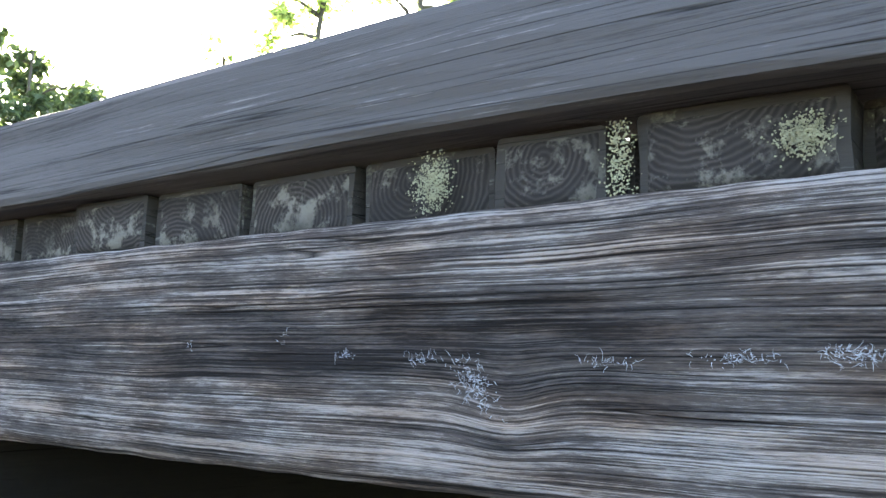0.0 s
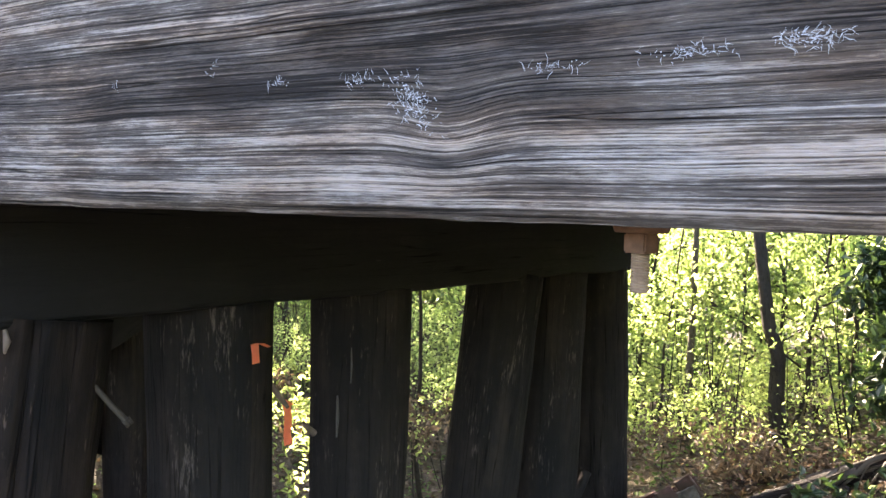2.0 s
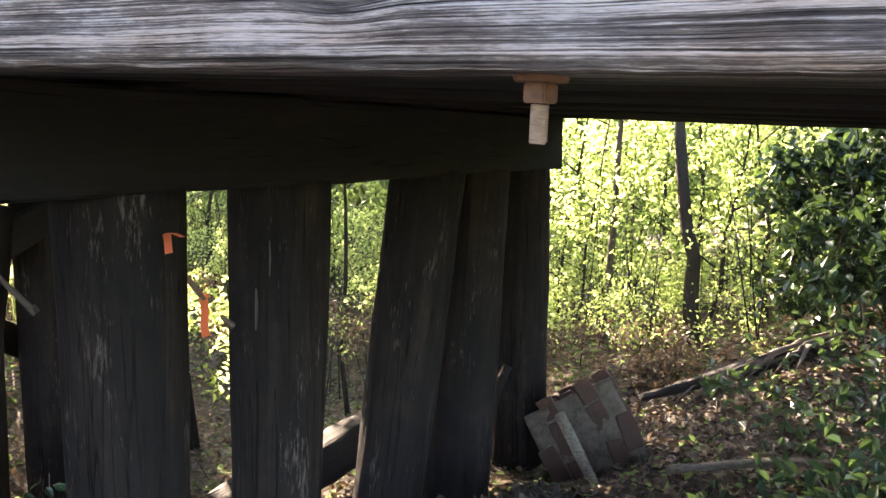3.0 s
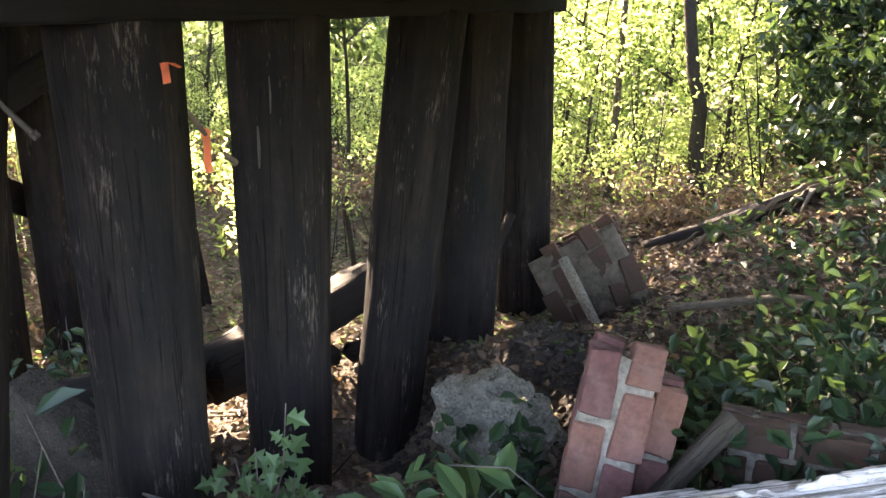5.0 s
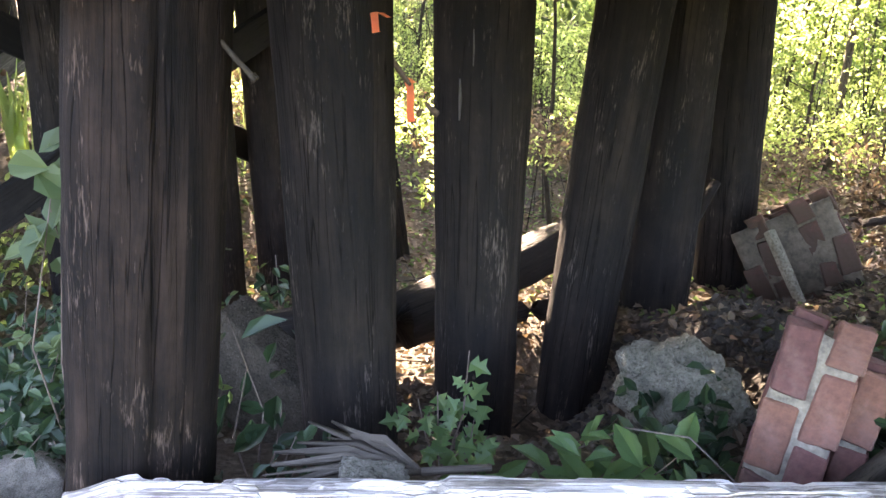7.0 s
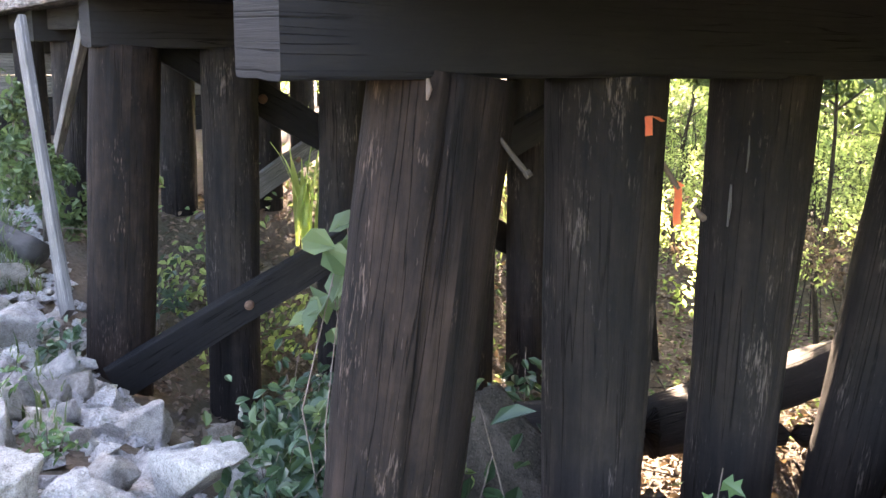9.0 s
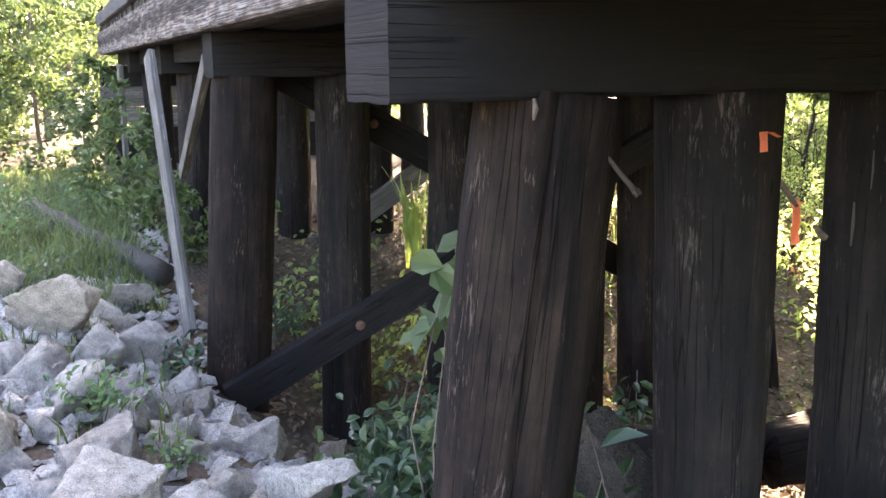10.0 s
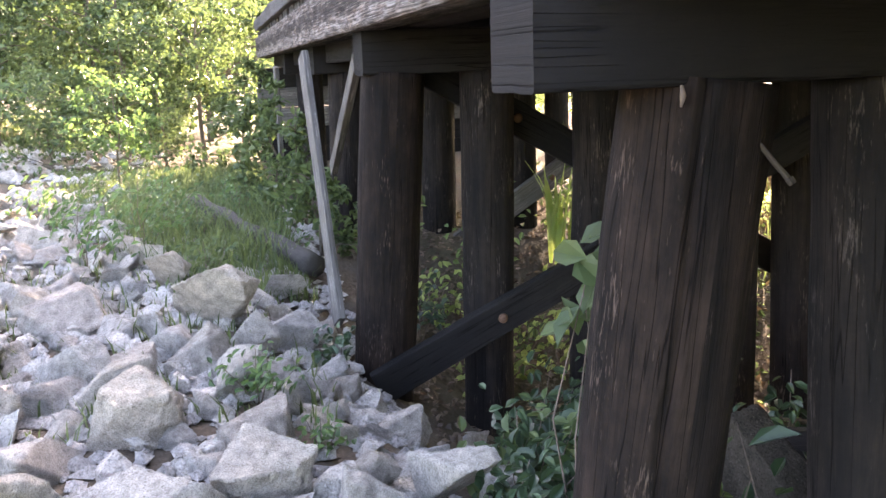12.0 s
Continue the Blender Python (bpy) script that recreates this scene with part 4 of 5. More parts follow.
litter("ground_cover", "low green leaves scattered over the litter", 7500, (-7, 2.6, 2.6, 7.0), 0.045, 23, LEAF_MID)
# these leaves carry the shade of the rise in their dark colour
litter("dark_litter", "litter leaves coloured dark for the shade on the rise", 5000, (0.2, 2.8, 2.6, 5.4), 0.05, 24, SHADED_LITTER)
V, F = [], []
sr = random.Random(31)
for i in range(520):
    x, y = sr.uniform(-5, 3.2), sr.uniform(1.6, 7.0)
    a = Vector((x, y, ground_z(x, y) + 0.01))
    an, ln = sr.uniform(0, 6.28), sr.uniform(0.08, 0.5)
    b = a + Vector((math.cos(an) * ln, math.sin(an) * ln, sr.uniform(-0.01, 0.06)))
    d, s, u = frame_of(b - a)
    w = sr.uniform(0.003, 0.009)
    o = len(V)
    V += [a + s * w, a + u * w, a - s * w, b]
    F += [(o, o + 1, o + 3), (o + 1, o + 2, o + 3), (o + 2, o, o + 3)]
tagged(raw("sticks", V, F, BARK), "dry sticks strewn over the leaf litter", "sticks", kind="stuff")

# ---- bleached log in the foreground ----
def bleached_log():
    lg = thing("fallen_log", "bleached white flaking log lying in front of the piles", "log", (0.9, 0.62, 0.05))
    a, b = Vector((0.02, -0.02, 0.085)), Vector((2.40, 2.16, 0.105))
    d, s, u = frame_of(b - a)
    L = (b - a).length
    sides, rings = 84, 240
    verts, uvs, faces = [], [], []
    for j in range(rings + 1):
        t = j / rings
        for i in range(sides + 1):
            an = 2 * math.pi * (i % sides) / sides
            px_, pz_ = math.cos(an), math.sin(an)
            fl = noise.noise(Vector((t * L * 1.7, px_ * 2.4, pz_ * 2.4))) + 0.5 * noise.noise(Vector((t * L * 4, px_ * 7, pz_ * 7))) + 0.25 * noise.noise(Vector((t * L * 11, px_ * 16, pz_ * 16)))
            flake = 0.013 * (smooth_step(fl, -0.12, -0.04) + smooth_step(fl, 0.22, 0.30)) - 0.01
            k = 0.115 + flake + 0.012 * noise.noise(Vector((t * L * 1.1, px_ * 5, pz_ * 5)))
            k *= 1 - 0.3 * smooth_step(0.05 - t, 0, 0.05)
            verts.append(a + d * (L * t) + s * px_ * k * 1.15 + u * pz_ * k - lg.location)
            uvs.append((t * L, an * 0.12))
    n = sides + 1
    for j in range(rings):
        for i in range(sides):
            o = j * n + i
            faces.append((o, o + 1, o + n + 1, o + n))
    for j, flip in ((0, True), (rings, False)):
        c = len(verts)
        verts.append(a + d * (L * j / rings) - lg.location)
        uvs.append((0, 0))
        for i in range(sides):
            tri = (c, j * n + i, j * n + i + 1)
            faces.append(tri[::-1] if flip else tri)
    raw("trunk", verts, faces, WHITELOG, lg, "", uvs, smooth=False)


bleached_log()


# ---- brickwork ----
def brick_piece_mesh(seed, sx, sy, sz, mat):
    """A worn brick: chipped arrises and a slightly hollowed face."""
    rnd = random.Random(seed)
    bm = bmesh.new()
    bmesh.ops.create_cube(bm, size=1, matrix=Matrix.Diagonal((sx, sy, sz, 1)))
    for v in bm.verts:
        v.co += Vector([rnd.uniform(-0.008, 0.006) * math.copysign(1, c) for c in v.co])
    bmesh.ops.bevel(bm, geom=bm.edges[:], offset=0.006, segments=1, affect="EDGES")
    bmesh.ops.triangulate(bm, faces=bm.faces[:])
    for limit in (0.08, 0.04):
        bmesh.ops.subdivide_edges(bm, edges=[e for e in bm.edges if e.calc_length() > limit], cuts=1, use_grid_fill=True)
        bmesh.ops.triangulate(bm, faces=bm.faces[:])
    for v in bm.verts:
        p = v.co * 22 + Vector((seed * 5.1, 0, 0))
        chip = max(0.0, noise.noise(p * 0.9) - 0.22)
        v.co += v.co.normalized() * (0.0035 * noise.noise(p) + 0.002 * noise.noise(p * 2.9) - 0.02 * chip)
    me = bpy.data.meshes.new("brick")
    bm.to_mesh(me)
    bm.free()
    me.materials.append(mat)
    return me


BRICKS = [brick_piece_mesh(s, 0.205, 0.062, 0.098, BRICK) for s in range(6)]
DIRTY_BRICKS = [brick_piece_mesh(s, 0.205, 0.062, 0.098, EARTHY_BRICK) for s in range(6)]


def rough_block(parent, name, size, mat, seed, label=""):
    bm = bmesh.new()
    bmesh.ops.create_cube(bm, size=1, matrix=Matrix.Diagonal((*size, 1)))
    bmesh.ops.subdivide_edges(bm, edges=bm.edges[:], cuts=15, use_grid_fill=True)
    for v in bm.verts:
        p = v.co * 18 + Vector((seed, 0, 0))
        v.co += v.co.normalized() * (0.008 * noise.noise(p) + 0.008 * noise.noise(p * 2.7) + 0.006 * noise.noise(p * 6))
    return part(name, bm, mat, parent, label, True)


def brick_chunk(name, label, m, cols, rows, deep, seed, gap=0.013, skip=0.05, bricks=None):
    """A fallen lump of bonded brickwork: courses across x, bricks along z, mortar between."""
    rnd = random.Random(seed)
    ch = thing(name, label, "brickwork", (0, 0, 0))
    loose = 3.0 if name == "brick_lump" else 1.0
    W, Hh, D = cols * (0.098 + gap), rows * (0.205 + gap), deep * (0.062 + gap)
    core = rough_block(ch, "mortar", (W - gap - 0.022, D - gap - 0.024, Hh - gap - 0.06), EARTHY_MORTAR if name == "brick_lump" else MORTAR, seed, "crumbling old mortar")
    core.location = (0, 0, Hh / 2)
    for c in range(cols):
        for dlayer in range(deep):
            off = (c + dlayer) % 2 * 0.11
            r = 0
            z = -off
            while z < Hh - 0.03:
                lo, hi = max(z, 0.0), min(z + 0.205, Hh + rnd.uniform(-0.02, 0.03))
                if hi - lo > 0.05 and rnd.random() > skip:
                    ob = new("brick", (bricks or BRICKS)[rnd.randrange(6)])
                    ob.parent = ch
                    ob.location = (-W / 2 + (c + 0.5) * (0.098 + gap) + loose * rnd.uniform(-0.003, 0.003), -D / 2 + (dlayer + 0.5) * (0.062 + gap) + loose * rnd.uniform(-0.005, 0.005), (lo + hi) / 2)
                    ob.rotation_euler = [radians(a + loose * rnd.uniform(-3, 3)) for a in (0, 90, 0)]
                    ob.scale = ((hi - lo) / 0.205, 1, 1)
                z += 0.205 + gap
    ch.matrix_world = m
    return ch


# leaning slab of brickwork that faces the camera
brick_chunk("brick_slab", "leaning chunk of red brickwork with thick pale mortar", Matrix.Translation((1.10, 1.47, -0.185)) @ pose(0, 0, 0, -12, 9, 16), 2, 3, 2, 3, 0.019, 0.0)
brick_chunk("brick_slab", "broken end of red brickwork beside the leaning chunk", Matrix.Translation((1.215, 1.60, -0.315)) @ pose(0, 0, 0, -10, 8, 18), 1, 3, 2, 8, 0.016, 0.0)
# low wall remnant
brick_chunk("low_brick_wall", "low remnant of a brown brick wall behind the log", Matrix.Translation((1.40, 1.88, 0.10)) @ pose(0, 0, 0, 0, 90, 8), 2, 4, 2, 5, 0.018, 0.0, DIRTY_BRICKS)
# overturned lump at the outer pile
brick_chunk("brick_lump", "overturned lump of brickwork in the leaf litter", Matrix.Translation((0.52, 3.78, -0.44)) @ pose(0, 0, 0, -16, -30, 24), 5, 3, 4, 12, 0.012, 0.26, DIRTY_BRICKS)
bar = thing("concrete_bar", "pale concrete strip against the brick lump", "rubble", (0.42, 3.40, 0.0))
timber("strip", (0.53, 3.34, -0.21), (0.27, 3.46, 0.09), 0.045, 0.04, PALEROCK, bar, rings=8, seed=3)


def boulder(name, label, at, size, mat, seed, cat="rock", amp=1.0):
    bm = bmesh.new()
    bmesh.ops.create_icosphere(bm, subdivisions=5, radius=0.5)
    for v in bm.verts:
        p = v.co * 2.2 + Vector((seed, 1, 2))
        v.co *= 1 + 0.2 * noise.noise(p) + amp * (0.09 * noise.noise(p * 2.6) + 0.04 * noise.noise(p * 6) + 0.02 * noise.noise(p * 13))
    bmesh.ops.scale(bm, vec=size, verts=bm.verts)
    ob = part(name, bm, mat, None, "", True)
    ob.location = at
    tagged(ob, label, cat)


boulder("boulder", "rounded pale lump of concrete with ivy on it", (0.66, 1.86, -0.06), (0.42, 0.38, 0.41), PALEROCK, 3, "rock", 2.6)
pebble_field("clods", "dark clods heaped at the pile feet", 1100, (-0.05, 0.85, 2.1, 3.1), 0.026, plain("dark_clod", (0.045, 0.038, 0.032), 0.95, 0.5, 30, 1.0, 0.02), "clods", 12)
sl = thing("concrete_slab", "tilted slab of dark rough concrete between piles", "rubble", (-0.45, 0.85, -0.1))
blk = rough_block(sl, "slab", (0.50, 0.14, 0.42), SLAB, 4)
blk.matrix_basis = pose(-0.10, 0.12, 0.0, 10, 38, 20)
rough = thing("concrete_slab", "small pale block beside the dry frond", "rubble", (0.42, 0.60, 0.08))
blk = rough_block(rough, "slab", (0.17, 0.12, 0.12), PALEROCK, 6)
blk.matrix_basis = pose(0, 0, 0, 10, 12, 50)

# logs behind the piles
for pts, rad, lab, mt, sd in ((((-1.35, 0.95, -0.28), (-0.75, 1.9, -0.22), (-0.62, 2.9, -0.08), (-0.5, 3.6, -0.02)), (0.13, 0.13, 0.12, 0.11), "dark rotten log lying behind the piles", DARKLOG, 1.0),
                              (((-0.9, 1.75, -0.33), (-0.5, 2.6, -0.3), (-0.3, 3.3, -0.32)), (0.05, 0.05, 0.04), "thin dark fallen branch beside the log", DARKLOG, 2.0),
                              (((0.42, 4.45, -0.06), (0.75, 4.68, 0.05), (1.10, 4.78, 0.20), (1.5, 4.95, 0.31), (2.1, 5.05, 0.40), (2.9, 5.3, 0.45)), (0.025, 0.04, 0.05, 0.05, 0.055, 0.06), "mossy dark log on the rise beyond the bricks", DARKLOG, 3.0),
                              (((-7.6, -1.02, 0.10), (-6.0, -0.62, 0.05), (-4.55, -0.10, -0.03)), (0.085, 0.09, 0.085), "grey weathered timber lying on the bank", DECK, 4.0),
                              (((1.27, 1.55, -0.03), (1.36, 1.65, 0.11), (1.455, 1.75, 0.25)), (0.036, 0.030, 0.037), "gnarled grey stick propped on the bricks", DARKBARK, 5.0),
                              (((-0.25, 3.2, -0.45), (-0.1, 3.6, 0.25)), (0.03, 0.025), "thin leaning branch behind the piles", DARKLOG, 6.0),
                              (((0.9, 3.2, 0.02), (1.35, 3.45, 0.08), (1.9, 3.6, 0.12)), (0.022, 0.02, 0.015), "grey fallen stick on the leaf litter", BARK, 7.0)):
    org = Vector(pts[0])
    lg = thing("fallen_branch" if rad[0] < 0.06 else "fallen_log", lab, "branch" if rad[0] < 0.06 else "log", org)
    limb("trunk", pts, rad, mt, lg, sides=20, rough=0.30, seed=sd, dense=12)

# ---- twigs and ribbons on the piles ----
tw = thing("peg", "weathered wooden peg sticking out of the pile", "peg", (0.02, 0.50, 1.18))
limb("stick", ((0.01, 0.497, 1.205), (0.035, 0.535, 1.148), (0.06, 0.570, 1.098)), (0.006, 0.007, 0.008), DARKBARK, tw, sides=10, seed=2.0)
limb("head", ((0.056, 0.566, 1.106), (0.064, 0.574, 1.092)), (0.011, 0.010), DARKBARK, tw, sides=10, seed=3.0, dense=2)
tw = thing("twig", "broken twig with orange ribbon knotted on it", "twig", (-0.10, 1.16, 1.12))
limb("stick", ((-0.14, 1.14, 1.14), (-0.10, 1.20, 1.07), (-0.09, 1.262, 0.995)), (0.011, 0.010, 0.008), TWIG, tw, sides=8, seed=1.0)
limb("stub", ((-0.10, 1.40, 0.885), (-0.10, 1.372, 0.905), (-0.10, 1.35, 0.925)), (0.012, 0.010, 0.006), TWIG, tw, sides=8, seed=4.0)


def ribbon(parent, path, w, name="ribbon"):
    org = parent.location
    bm = bmesh.new()
    prev = None
    for i, (x, y, z, tw_) in enumerate(path):
        s = Vector((math.cos(tw_) * 0.6, math.sin(tw_), 0.1)).normalized() * w / 2
        pair = [bm.verts.new(Vector((x, y, z)) - org + s), bm.verts.new(Vector((x, y, z)) - org - s)]
        if prev:
            bm.faces.new((prev[0], prev[1], pair[1], pair[0]))
        prev = pair
    bmesh.ops.solidify(bm, geom=bm.faces[:], thickness=0.0012)
    part(name, bm, RIBBON, parent, "bright orange flagging tape")


ribbon(tw, [(-0.09, 1.255, 1.012, 1.2), (-0.088, 1.262, 0.985, 1.5), (-0.085, 1.262, 0.95, 1.3), (-0.09, 1.264, 0.91, 1.45), (-0.085, 1.266, 0.878, 1.2)], 0.030)
ribbon(tw, [(-0.10, 1.245, 1.02, 1.4), (-0.085, 1.26, 1.008, 1.0), (-0.082, 1.275, 1.0, 1.7)], 0.020, "knot")
rb = thing("ribbon_tag", "orange flagging ribbon nailed to the pile head", "ribbon", (0.04, 1.0, 1.2))
ribbon(rb, [(0.030, 0.998, 1.232, 1.3), (0.038, 0.994, 1.209, 1.5), (0.040, 0.995, 1.179, 1.4)], 0.026, "tail")
ribbon(rb, [(0.028, 0.995, 1.232, 1.5), (0.026, 1.03, 1.228, 1.3), (0.016, 1.07, 1.214, 1.6)], 0.016, "loop")

# strips of bare wood lifting from the third pile, a chip at the head of the first
for x, y, z0, z1, w in ((-0.112, 1.528, 0.845, 0.986, 0.0055), (-0.070, 1.543, 1.03, 1.15, 0.003)):
    limb("splinter", ((x, y, z0), (x + 0.008, y - 0.008, (z0 + z1) / 2), (x, y - 0.002, z1)), (w * 0.5, w, w * 0.5), GREYBOARD, PILES[2], "bare grey splinter", sides=8, seed=y)
limb("splinter", ((0.012, 0.30, 1.335), (0.020, 0.30, 1.31), (0.012, 0.30, 1.285)), (0.004, 0.008, 0.003), TWIG, PILES[0], "pale chip of torn wood", sides=7, seed=2.2)


# ---- plants ----
def stem(base, tip, r, parent, mat=TWIG, bend=0.1, seed=0):
    base, tip = Vector(base), Vector(tip)
    rnd = random.Random(seed)
    mid = base.lerp(tip, 0.5) + Vector((rnd.uniform(-bend, bend), rnd.uniform(-bend, bend), 0)) * (tip - base).length
    return limb("stem", (base, mid, tip), (r, r * 0.75, r * 0.4), mat, parent, sides=6, seed=seed, dense=3)


def seedling(name, label, base, tips, size, mat, seed, lobed=False, aspect=0.5, per=7, spread=0.05, lo=0.45):
    rnd = random.Random(seed)
    base = Vector((base[0], base[1], ground_z(base[0], base[1]) - 0.02))
    p = thing(name, label, "plant", base)
    for i, tip in enumerate(tips):
        tip = base + Vector(tip)
        stem(base, tip, 0.004, p, TWIG, 0.12, seed + i)
        pts = [base.lerp(tip, rnd.uniform(lo, 1.0)) + Vector((rnd.gauss(0, spread), rnd.gauss(0, spread), rnd.gauss(0, spread * 0.6))) for _ in range(per)]
        nr = np.array([(rnd.gauss(0.35, 0.4), rnd.gauss(-0.55, 0.4), 0.75) for _ in pts])
        foliage("leaves", [tuple(q) for q in pts], size, mat, p, normals=nr, aspect=aspect, lobed=lobed)
    return p


seedling("maple_seedling", "young maple seedling with lobed light green leaves", (0.25, 1.06), ((0.0, -0.02, 0.32), (0.08, 0.06, 0.22), (-0.10, 0.0, 0.25), (0.10, 0.0, 0.16), (0.02, 0.1, 0.42)), 0.062, LEAF_FRESH, 1, True, per=9, spread=0.055)
seedling("broadleaf_plant", "broad glossy green leaves beside the log", (0.78, 1.14), ((0.0, 0.0, 0.20), (0.10, 0.08, 0.16), (-0.08, -0.05, 0.14), (0.16, 0.12, 0.2)), 0.13, LEAF_FRESH, 2, False, 0.42, 6, 0.05)
seedling("broadleaf_plant", "low green leaves in front of the log pile", (0.50, 0.92), ((0.0, 0.0, 0.12), (0.1, 0.05, 0.10), (-0.1, -0.05, 0.12)), 0.10, LEAF_FRESH, 3, False, 0.45, 7, 0.05)
seedling("creeper", "dark hanging leaves between the piles", (-0.12, 0.62), ((0.0, 0.0, 0.45), (0.05, 0.08, 0.30), (-0.05, -0.02, 0.6)), 0.11, LEAF_DARK, 4, False, 0.45, 5, 0.06)
seedling("creeper", "small trailing leaves at the pile foot", (0.10, 0.42), ((0.0, 0.0, 0.16), (-0.12, -0.1, 0.15), (0.12, 0.1, 0.2), (0.0, 0.2, 0.25)), 0.055, LEAF_DARK, 5, False, 0.5, 14, 0.06)
seedling("young_shrub", "small shrub with drooping large leaves behind the pile", (-0.62, 0.31), ((0.10, 0.02, 1.16), (0.09, 0.0, 1.02), (0.07, -0.01, 0.94), (0.06, 0.02, 0.88)), 0.13, LEAF_WOOD, 6, False, 0.55, 4, 0.03, 0.84)
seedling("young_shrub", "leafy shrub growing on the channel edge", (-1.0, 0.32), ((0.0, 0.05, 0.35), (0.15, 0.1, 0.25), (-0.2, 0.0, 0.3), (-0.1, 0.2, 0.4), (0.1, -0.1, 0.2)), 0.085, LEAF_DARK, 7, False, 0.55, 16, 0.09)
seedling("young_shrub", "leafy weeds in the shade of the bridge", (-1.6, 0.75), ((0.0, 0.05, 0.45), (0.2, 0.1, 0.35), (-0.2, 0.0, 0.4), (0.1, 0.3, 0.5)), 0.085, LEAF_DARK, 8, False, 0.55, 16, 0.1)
seedling("weed", "small bright weed among the rocks", (-1.85, -0.66), ((0.0, 0.0, 0.28), (0.12, 0.05, 0.22), (-0.12, -0.05, 0.2), (0.0, -0.15, 0.22), (0.1, 0.15, 0.2)), 0.042, LEAF_FRESH, 9, False, 0.5, 30, 0.05)
seedling("weed", "small bright weed between two rocks", (-1.35, -0.45), ((0.0, 0.0, 0.18), (0.08, 0.05, 0.16), (-0.08, -0.05, 0.15)), 0.04, LEAF_FRESH, 10, False, 0.5, 24, 0.045)
seedling("weed", "ivy shoots at the foot of the pile", (-2.75, -0.22), ((0.0, 0.0, 0.25), (0.08, 0.05, 0.3), (-0.08, -0.05, 0.2)), 0.06, LEAF_DARK, 11, False, 0.6, 16, 0.06)
seedling("weed", "leafy shoots beside the far log", (-0.55, 0.70), ((0.0, 0.0, 0.28), (0.1, 0.05, 0.3), (-0.08, 0.1, 0.35)), 0.06, LEAF_SUN, 12, False, 0.4, 9, 0.06)
for k, (x, y, h) in enumerate(((-5.4, -1.35, 0.75), (-5.0, -1.75, 0.6), (-6.2, -1.2, 0.7), (-6.8, -2.3, 0.5))):
    seedling("sapling", "feathery young sapling on the stony bank", (x, y), ((0.0, 0.0, h), (0.18, 0.1, h * 0.75), (-0.2, -0.1, h * 0.8), (0.05, 0.2, h * 0.6)), 0.075, LEAF_FRESH, 30 + k, False, 0.4, 34, 0.13)

for k, (x, y, h) in enumerate(((-2.2, 1.9, 0.5), (-1.3, 1.3, 0.35), (-2.0, 2.6, 0.45), (-4.2, 0.6, 0.5), (-3.9, 1.3, 0.6), (-0.75, 1.25, 0.3), (-1.15, 0.35, 0.35), (-1.35, 0.7, 0.55), (-1.9, 1.0, 0.6), (-0.9, 0.55, 0.4), (-2.3, 1.4, 0.6), (-1.0, 0.85, 0.45))):
    seedling("young_shrub", "leafy green weeds on the channel bank", (x, y), ((0.0, 0.05, h), (0.18, 0.1, h * 0.8), (-0.18, 0.0, h * 0.8), (0.05, -0.15, h * 0.7)), 0.075, LEAF_DARK if k % 2 else LEAF_WOOD, 60 + k, False, 0.55, 16, 0.1)

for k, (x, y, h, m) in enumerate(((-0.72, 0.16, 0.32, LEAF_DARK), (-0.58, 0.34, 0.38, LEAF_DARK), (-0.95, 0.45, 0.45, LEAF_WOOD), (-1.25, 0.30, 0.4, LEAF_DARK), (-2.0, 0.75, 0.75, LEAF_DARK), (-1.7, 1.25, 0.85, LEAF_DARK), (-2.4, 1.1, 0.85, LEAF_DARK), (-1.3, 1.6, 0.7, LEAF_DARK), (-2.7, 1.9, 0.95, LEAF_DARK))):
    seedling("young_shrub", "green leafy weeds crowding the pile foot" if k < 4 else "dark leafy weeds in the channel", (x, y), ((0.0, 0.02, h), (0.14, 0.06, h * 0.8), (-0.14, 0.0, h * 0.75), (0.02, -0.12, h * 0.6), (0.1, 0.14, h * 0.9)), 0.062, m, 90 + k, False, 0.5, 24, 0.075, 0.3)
br = random.Random(17)
for k in range(14):
    x, y, h = br.uniform(-6.4, -3.7), br.uniform(0.5, 3.2), br.uniform(0.4, 0.8)
    # leaf colours mix the sunlit and shaded copies, so some clumps look lit
    seedling("young_shrub", "leafy green weeds in the channel beyond the second bent", (x, y), ((0.0, 0.02, h), (0.2, 0.08, h * 0.85), (-0.2, 0.0, h * 0.8), (0.04, -0.18, h * 0.7), (0.1, 0.2, h * 0.9)), 0.07, (LEAF_WOOD, LEAF_MID, LEAF_SUN)[k % 3], 170 + k, False, 0.5, 24, 0.12, 0.15)
for k in range(16):
    x = -4.3 - 7.0 * br.random()
    y = grass_edge(x) * br.uniform(0.1, 1.0)
    h = br.uniform(0.18, 0.5)
    seedling("bank_weed", "leafy green weed in the grass of the bank", (x, y), ((0.0, 0.0, h), (0.14, 0.05, h * 0.8), (-0.14, -0.05, h * 0.8), (0.0, 0.14, h * 0.7)), 0.055, LEAF_WOOD if k % 3 else LEAF_FRESH, 140 + k, False, 0.45, 26, 0.09, 0.2)
